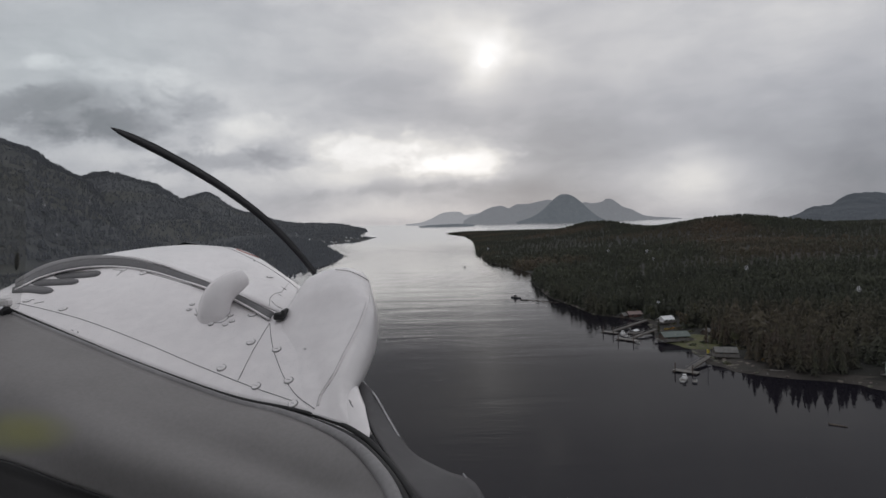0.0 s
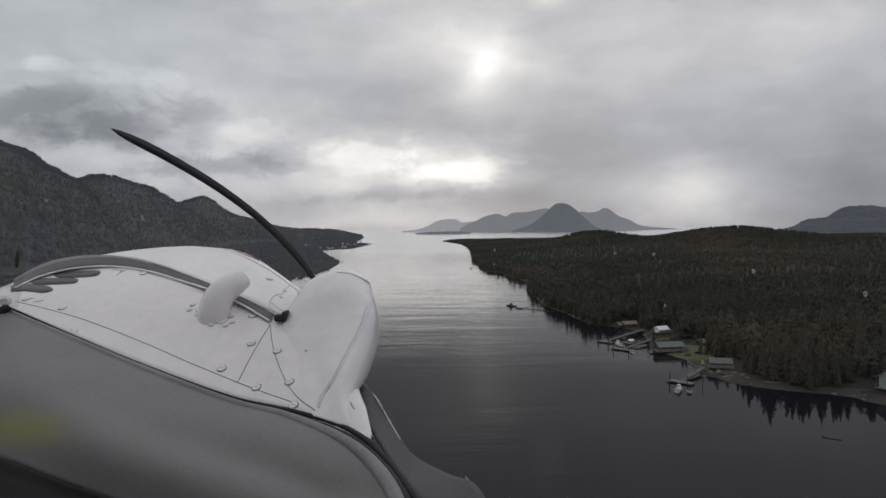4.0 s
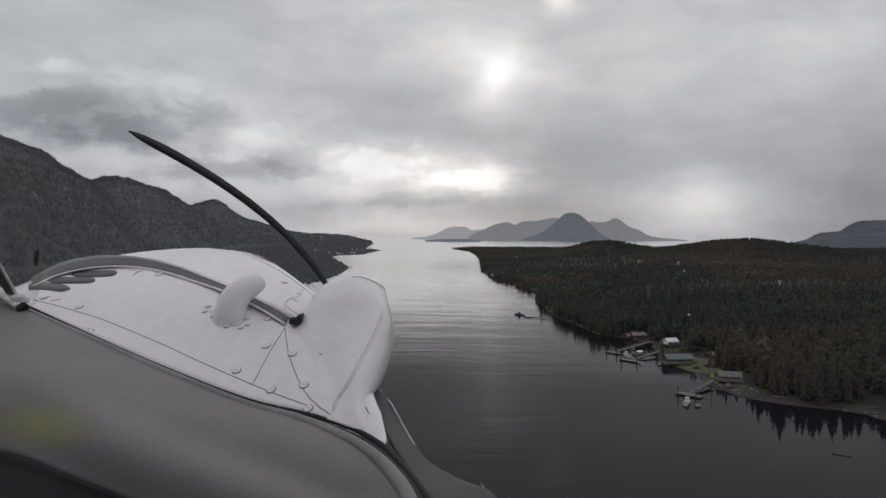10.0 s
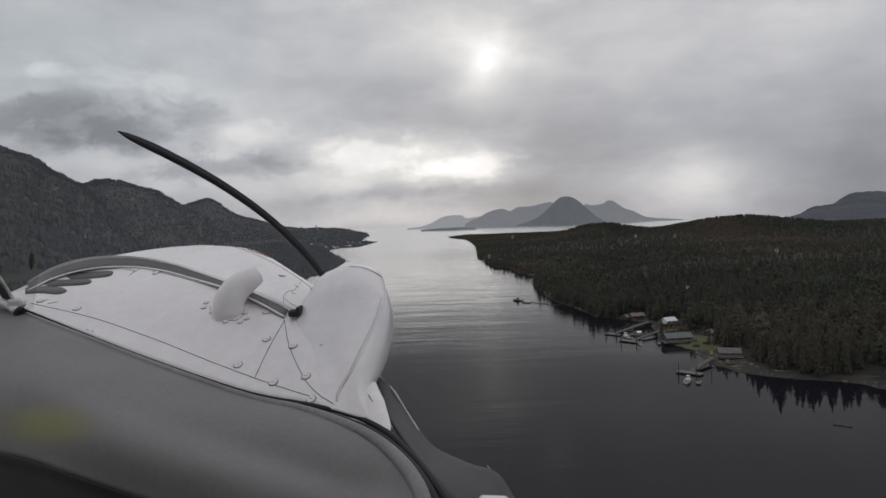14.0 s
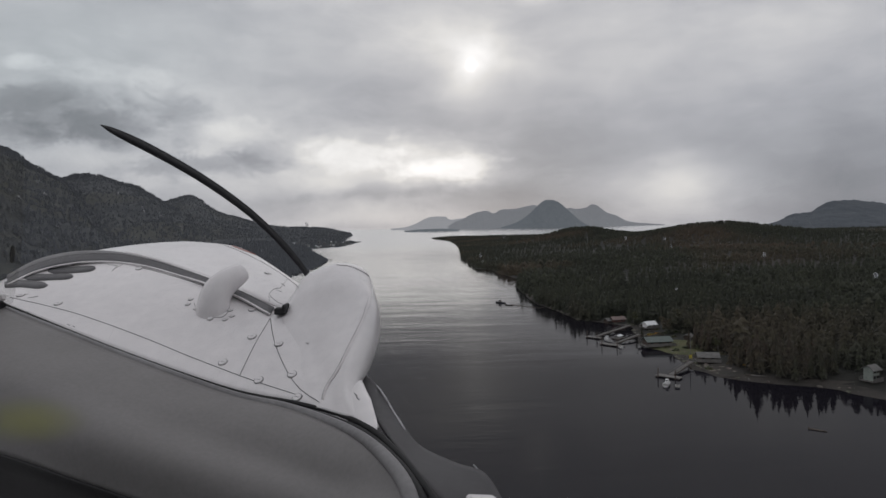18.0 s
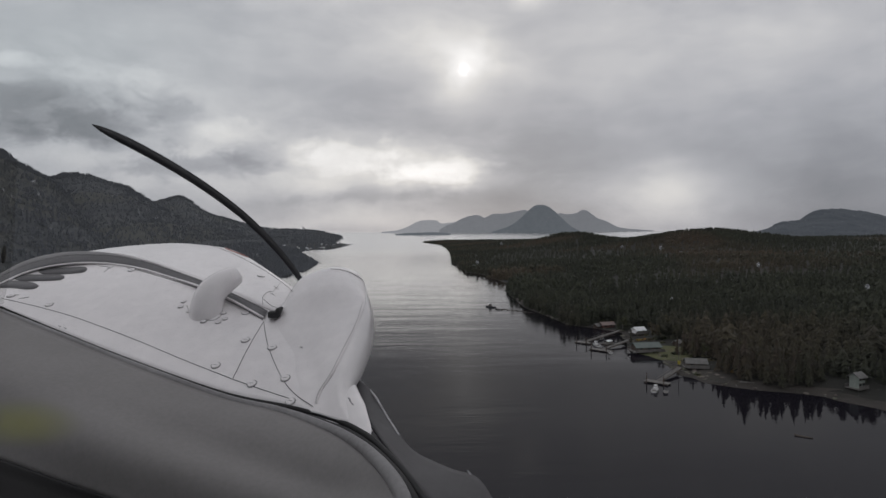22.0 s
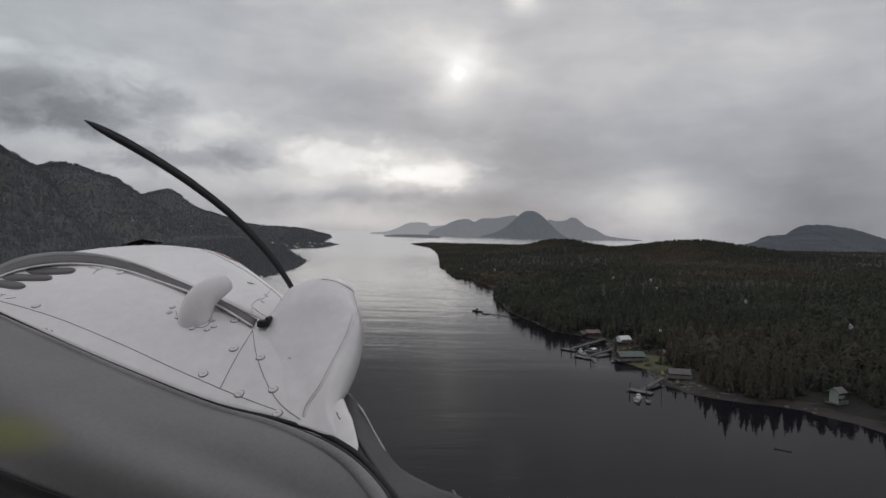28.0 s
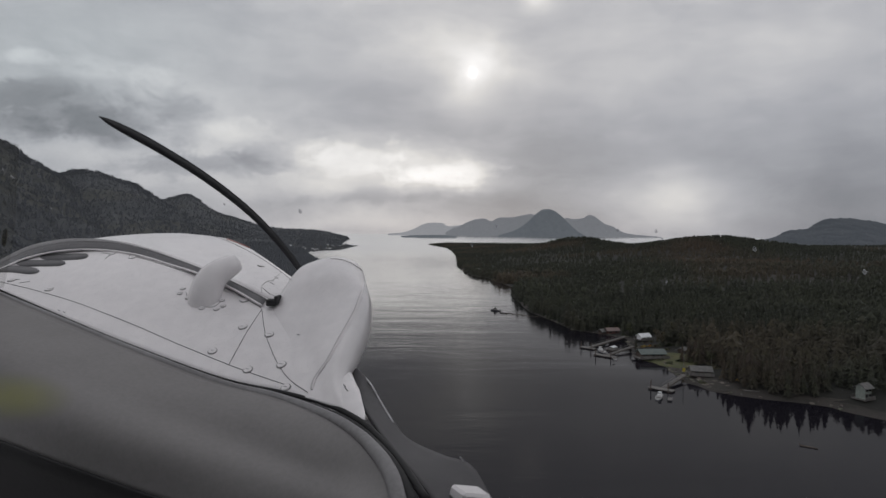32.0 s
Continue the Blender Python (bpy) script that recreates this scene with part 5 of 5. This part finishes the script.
# the elbow vent on the deck
foot = on_skin((-0.3463, 0.9305, -0.1197))[0]
VENT = [(-0.433, 1.165, 49.820), (-0.434, 1.165, 49.850), (-0.431, 1.168, 49.873), (-0.423, 1.175, 49.891), (-0.411, 1.185, 49.903), (-0.400, 1.196, 49.911), (-0.391, 1.206, 49.917)]
bend = spline(VENT, 22)
vent = part("elbow_vent", tube(bend, [0.0268 - 0.0001 * i - 0.000022 * i * i for i in range(22)], 28, close=False, ref=(0, 1, 0)), PAINT, plane, "white curved vent pipe standing on the deck", True)
mod = vent.modifiers.new("wall", "SOLIDIFY")
mod.thickness = 0.003
part("vent_mouth", tube(bend[-4:-2], [0.0135, 0.0135], 16, ref=(0, 1, 0)), RUBBER, vent, "dark inside of the vent")
part("flange", tube([foot + Vector((0, 0, -0.004)), foot + Vector((0, 0, 0.001))], 0.028, 20), PAINT, vent)

hb = on_skin((-0.2560, 0.9571, -0.1357))[0]
part("bracket", box((0.018, 0.02, 0.012), hb + Vector((0.002, 0.0, 0.010)), 0.002, None), RUBBER, plane, "small black bracket at the strip's end")
part("bracket", box((0.007, 0.03, 0.016), hb + Vector((0.011, 0.004, 0.014)), 0.002, None), RUBBER, plane)

# seal round the windscreen, glareshield and a side skin coloured dark for shade
part("windscreen_seal", tube(spline(SEAL, 60), [0.0022 + 0.0026 * (i / 59) for i in range(60)], 8), RUBBER, plane, "black rubber windscreen seal", True)
LIP = [(-0.921, 1.216, 49.882), (-0.828, 1.175, 49.858), (-0.655, 1.094, 49.819), (-0.508, 1.023, 49.787), (-0.333, 0.951, 49.749), (-0.237, 0.911, 49.739), (-0.160, 0.851, 49.734), (-0.110, 0.791, 49.732), (-0.071, 0.721, 49.729), (-0.047, 0.670, 49.719), (-0.035, 0.630, 49.703)]
part("seal_gap", tube([a.lerp(b, 0.5) + Vector((0, 0, -0.003)) for a, b in zip(spline(SEAL, 60), spline(LIP, 60))][8:], [0.003 + 0.005 * (i / 51) for i in range(52)], 8), RUBBER, plane, "black gap beside the windscreen seal", True)
part("windscreen_moulding", tube(spline(LIP, 60), [0.005 + 0.0045 * (i / 59) for i in range(60)], 10), GREY_RUBBER, plane, "grey rubber windscreen moulding", True)
BROW = [(-0.730, 0.909, 49.689), (-0.613, 0.859, 49.690), (-0.491, 0.808, 49.677), (-0.342, 0.768, 49.649), (-0.209, 0.737, 49.628), (-0.118, 0.677, 49.632), (-0.052, 0.558, 49.670)]
sheet("glareshield", [LIP, [(-0.816, 1.024, 49.818), (-0.682, 0.963, 49.801), (-0.549, 0.912, 49.777), (-0.382, 0.866, 49.736), (-0.229, 0.819, 49.699), (-0.129, 0.749, 49.690), (-0.057, 0.620, 49.703)],
                      [(-0.753, 0.942, 49.764), (-0.633, 0.891, 49.755), (-0.502, 0.831, 49.740), (-0.350, 0.790, 49.708), (-0.216, 0.769, 49.676), (-0.121, 0.698, 49.672), (-0.053, 0.570, 49.706)],
                      BROW], 40, 20, VINYL, plane, 0.006, "dark grey vinyl glareshield under the windscreen")
# black sheet: dark panel front and the shade under the brow in one colour
sheet("panel_front", [[(x, y - 0.004, z + 0.004) for x, y, z in BROW], [(-0.892, 1.100, 49.442), (-0.749, 1.040, 49.452), (-0.600, 0.980, 49.446), (-0.414, 0.919, 49.426), (-0.241, 0.840, 49.435), (-0.135, 0.761, 49.459), (-0.066, 0.681, 49.482)]], 40, 10, RUBBER, plane, 0.004, "black sheet for the instrument panel and the shade below the glareshield")
SIDE = [(-0.132, 0.992, 49.766), (-0.106, 0.961, 49.750), (-0.073, 0.910, 49.718), (-0.042, 0.850, 49.701), (0.007, 0.770, 49.706), (0.040, 0.730, 49.709), (0.060, 0.669, 49.696)]
sheet("side_skin", [SIDE, [(-0.137, 0.966, 49.749), (-0.099, 0.853, 49.737), (-0.058, 0.755, 49.724), (-0.032, 0.705, 49.713), (-0.006, 0.660, 49.701), (0.005, 0.609, 49.696)]], 40, 10, SHADE_GREY, plane, 0.004, "fuselage side with its shade put into a dark grey colour")
part("edge_trim", tube(spline([(-0.131, 0.998, 49.763), (-0.112, 0.968, 49.755), (-0.098, 0.938, 49.749), (-0.083, 0.918, 49.731), (-0.062, 0.878, 49.714)], 20), 0.0014, 6), STEEL, plane, "pale metal edge trim", True)
part("step_strut", box((0.036, 0.03, 0.014), (0.037, 0.660, 49.703), 0.003, Matrix.Rotation(0.5, 4, "Z") @ Matrix.Rotation(0.25, 4, "Y")), PAINT, plane, "white strut end below the fuselage")
CLAMP = [(-0.958, 1.2, 49.919), (-0.914, 1.19, 49.9), (-0.866, 1.175, 49.881), (-0.833, 1.165, 49.865)]
part("clamp_tube", tube(spline(CLAMP, 14), 0.0105, 14), BRIGHT_STEEL, plane, "bright steel tube at the windscreen's corner", True)
part("clamp_end", tube([CLAMP[3], [a + (a - b) * 0.18 for a, b in zip(CLAMP[3], CLAMP[2])]], [0.0112, 0.010], 14), RUBBER, plane)
part("clamp_band", tube(spline(CLAMP, 14)[4:6], 0.0122, 14), RUBBER, plane)
part("windscreen_post", tube(spline([(-0.86, 1.18, 49.884), (-0.863, 1.16, 49.917), (-0.862, 1.13, 49.955), (-0.854, 1.08, 50.014)], 12), 0.011, 10, 0.6), LINER, plane, "dark windscreen post", True)
part("post_edge", tube(spline([(-0.85, 1.176, 49.886), (-0.853, 1.156, 49.919), (-0.852, 1.126, 49.957), (-0.844, 1.076, 50.016)], 12), 0.003, 8), BRIGHT_STEEL, plane, "", True)
part("post_foot", box((0.03, 0.02, 0.016), (-0.84, 1.17, 49.881), 0.004), PAINT, plane)
# added olive sheet that imitates a reflection in the windscreen's left side
OLIVE = glass_material("olive_reflection_tint", 0.80, (0.16, 0.16, 0.10))
tint, _ = sheet("reflection_pane", [[(-0.667, 1.004, 50.111), (-0.704, 1.052, 50.047), (-0.740, 1.100, 49.980), (-0.784, 1.147, 49.908), (-0.813, 1.176, 49.868)], [(-0.757, 0.906, 50.146), (-0.800, 0.953, 50.070), (-0.843, 1.000, 49.993), (-0.929, 1.097, 49.914), (-0.972, 1.145, 49.848)]], 12, 6, OLIVE, plane, 0, "olive sheet standing in for a reflection at the windscreen's side")
tint.visible_shadow = False
part("mount_bolt", tube([(-0.769, 1.119, 49.978), (-0.7695, 1.119, 49.975), (-0.771, 1.119, 49.962), (-0.7725, 1.119, 49.949), (-0.773, 1.119, 49.946)], [0.001, 0.003, 0.0045, 0.003, 0.001], 8), RUBBER, plane, "small dark bolt on the windscreen frame")
part("strut_pin", tube([(0.028, 0.740, 49.716), (0.042, 0.740, 49.698)], 0.0010, 6), STEEL, plane)

# windscreen with a few raindrops
PANE = glass_material("windscreen_acrylic", 0.985, (0.5, 0.5, 0.5))
DROP = glass_material("water_drop", 0.72, (0.75, 0.77, 0.8))
WIND_TOP = [(-0.481, 0.509, 50.256), (-0.278, 0.469, 50.250), (-0.108, 0.449, 50.245), (0.049, 0.449, 50.243), (0.347, 0.429, 50.228)]
WIND_MID = [(-1.003, 0.954, 50.098), (-0.594, 0.854, 50.106), (-0.182, 0.723, 50.073), (0.065, 0.622, 50.054), (0.472, 0.522, 50.026)]
wind, wind_tree = sheet("windscreen", [SEAL + [(0.227, 0.492, 49.756), (0.495, 0.491, 49.735)], WIND_MID, WIND_TOP], 40, 20, PANE, plane, 0, "clear curved windscreen with raindrops")
wind.visible_shadow = False
drop_rnd = random.Random(12)
for way in ((-0.5662, 0.8224, 0.0559), (-0.5587, 0.8281, 0.0472), (-0.5499, 0.8347, 0.0294), (-0.524, 0.8517, 0.0079), (-0.4307, 0.9021, 0.028), (-0.4103, 0.9117, 0.0221), (-0.3604, 0.9324, 0.0254), (-0.3216, 0.9468, 0.0146), (-0.2796, 0.9595, -0.0351), (-0.2085, 0.9778, -0.0227), (-0.5375, 0.8405, 0.0681), (-0.5338, 0.844, 0.051), (-0.5125, 0.8587, 0.0014), (-0.4582, 0.8873, 0.0528), (-0.2144, 0.9767, 0.0045), (-0.3842, 0.9233, 0.0019), (-0.4853, 0.8724, 0.059), (0.0916, 0.9956, -0.0204), (0.2726, 0.9618, -0.025), (0.3338, 0.9419, -0.0378), (0.3392, 0.9353, -0.1012),
            (0.3256, 0.9452, -0.0262), (-0.4313, 0.9016, 0.0322), (0.4473, 0.8930, -0.0497), (0.5583, 0.8262, -0.0753), (-0.5399, 0.8390, 0.0668), (0.0537, 0.9973, -0.0497), (-0.4369, 0.8795, -0.1888)):
    hit, normal, _, dist = wind_tree.ray_cast(SEAT, Vector(way))
    if hit:
        bm = bmesh.new()
        bmesh.ops.create_icosphere(bm, subdivisions=2, radius=drop_rnd.uniform(0.0009, 0.0021) * dist / 0.7)
        bm.transform(Matrix.Translation(hit) @ normal.to_track_quat("Z", "Y").to_matrix().to_4x4() @ Matrix.Diagonal((1, drop_rnd.uniform(1, 1.5), 0.35, 1)))
        part("raindrop", bm, DROP, wind, "", True)

# a yellow-green reflection, painted on a small sheet low on the inside of the glass
REFLECTION_TINT = bpy.data.materials.new("yellow_green_reflection")
REFLECTION_TINT.use_nodes = True
sm = Nodes(REFLECTION_TINT.node_tree)
q = sm.vec("MULTIPLY", sm.vec("SUBTRACT", sm.add("ShaderNodeTexCoord").outputs["Generated"], (0.5, 0.5, 0.5)), (2.0, 2.0, 2.0))
fade = sm.math("SUBTRACT", 1.0, sm.vec("DOT_PRODUCT", q, q), True)
fade = sm.math("MULTIPLY", sm.math("POWER", fade, 1.6), 0.42)
sm.add("ShaderNodeOutputMaterial", {0: sm.add("ShaderNodeMixShader", {0: fade, 1: sm.add("ShaderNodeBsdfTransparent").outputs[0],
       2: sm.add("ShaderNodeBsdfDiffuse", {"Color": (0.42, 0.43, 0.08, 1)}).outputs[0]}).outputs[0]})
c = Vector((-0.410, 0.613, 49.816))
ring = [c + Vector((0.062 * math.cos(a), 0.02 * math.sin(a), 0.030 * math.sin(a) - 0.012 * math.cos(a))) for a in [2 * math.pi * i / 40 for i in range(40)]]
part("painted_reflection", mesh_of("painted_reflection", [c] + ring, [(0, 1 + i, 1 + (i + 1) % 40) for i in range(40)], REFLECTION_TINT, True), REFLECTION_TINT, wind, "soft yellow-green reflection painted on a sheet by the glass")

# two-bladed propeller with swept-back blades, ahead of the cowl
HUB = Vector((-0.460, 2.560, 49.470))
SWEEP = [(0, 0, 0), (-0.045, 0, 0.205), (-0.130, 0, 0.372), (-0.290, 0, 0.555), (-0.485, 0, 0.710), (-0.705, 0, 0.845), (-0.926, 0, 0.958)]
prop = part("propeller", tube([HUB + Vector((0, -0.1, 0)), HUB + Vector((0, 0.06, 0)), HUB + Vector((0, 0.14, 0))], [0.10, 0.085, 0.03], 20), BLADE, plane, "propeller hub")


def blade(turn):
    n = 40
    line = spline([HUB + Vector((x * turn, y, z * turn)) for x, y, z in SWEEP], n + 1)
    verts, faces = [], []
    for i, c in enumerate(line):
        f = i / n
        axis = (line[min(i + 1, n)] - line[max(i - 1, 0)]).normalized()
        side = axis.cross(Vector((0, 1, 0)))
        wide = 0.015 + 0.006 * math.sin(min(1, f * 1.25) * math.pi * 0.6)
        if f > 0.86:
            wide *= math.sqrt(max(0.02, 1 - ((f - 0.86) / 0.14) ** 2))
        twist = 0.9 - 0.6 * f
        a = side * math.cos(twist) * wide + Vector((0, 1, 0)) * math.sin(twist) * wide
        b = Vector((0, 1, 0)) * 0.008
        verts += [c - a, c + b, c + a, c - b]
    for i in range(n):
        for k in range(4):
            faces.append((i * 4 + k, i * 4 + (k + 1) % 4, i * 4 + 4 + (k + 1) % 4, i * 4 + 4 + k))
    faces += [(0, 1, 2, 3), tuple(n * 4 + k for k in (3, 2, 1, 0))]
    part("blade", mesh_of("blade", verts, faces, BLADE, True), BLADE, prop, "dark swept propeller blade")


blade(1)
blade(-1)

# closing shell of the engine bay below and beside the cowl panels
shell = []
for y, cx, half, top, low_z in ((0.55, -0.80, 0.50, 49.45, 48.95), (0.9, -0.80, 0.50, 49.52, 48.95), (1.3, -0.80, 0.48, 49.72, 48.98), (1.7, -0.80, 0.45, 49.82, 49.02), (2.1, -0.76, 0.42, 49.80, 49.08), (2.35, -0.68, 0.30, 49.74, 49.18), (2.42, -0.58, 0.17, 49.64, 49.30)):
    mid, tall = (top + low_z) / 2, (top - low_z) / 2
    shell.append([(cx + half * math.copysign(abs(math.cos(a)) ** 0.75, math.cos(a)), y, mid + tall * math.copysign(abs(math.sin(a)) ** 0.75, math.sin(a))) for a in [2 * math.pi * i / 24 for i in range(25)]])
sheet("engine_cowling", shell, 48, 24, PAINT, plane, 0.004, "white engine cowling below the deck")

# unseen cabin closing the space behind the windscreen, its roof added to shade the glareshield
for name, size, at in [("cabin_roof", (2.0, 1.2, 0.03), (-0.4, -0.62, 50.42)), ("cabin_floor", (2.0, 1.9, 0.03), (-0.4, -0.4, 49.1)), ("cabin_bulkhead", (2.0, 0.03, 1.34), (-0.4, -1.25, 49.75)),
                       ("cabin_wall", (0.03, 1.8, 0.70), (0.585, -0.35, 49.465)), ("cabin_wall", (0.03, 1.8, 0.70), (-1.385, -0.35, 49.465)), ("firewall", (1.94, 0.03, 0.55), (-0.4, 0.535, 49.40))]:
    part(name, box(size, at, 0.006), LINER, plane, "dark cabin lining")
for x, y in ((0.585, -1.15), (-1.385, -1.15), (-1.385, -0.35), (0.585, -0.35)):
    part("door_post", box((0.04, 0.07, 0.60), (x, y, 50.11), 0.006), LINER, plane, "dark cabin door post")
for size, at in (((0.012, 1.9, 0.85), (0.61, -0.35, 49.45)), ((0.012, 1.9, 0.85), (-1.41, -0.35, 49.45)), ((2.03, 0.012, 1.45), (-0.4, -1.275, 49.75)), ((2.06, 1.25, 0.012), (-0.4, -0.62, 50.445))):
    part("fuselage_skin", box(size, at, 0.003), PAINT, plane, "white painted fuselage skin")
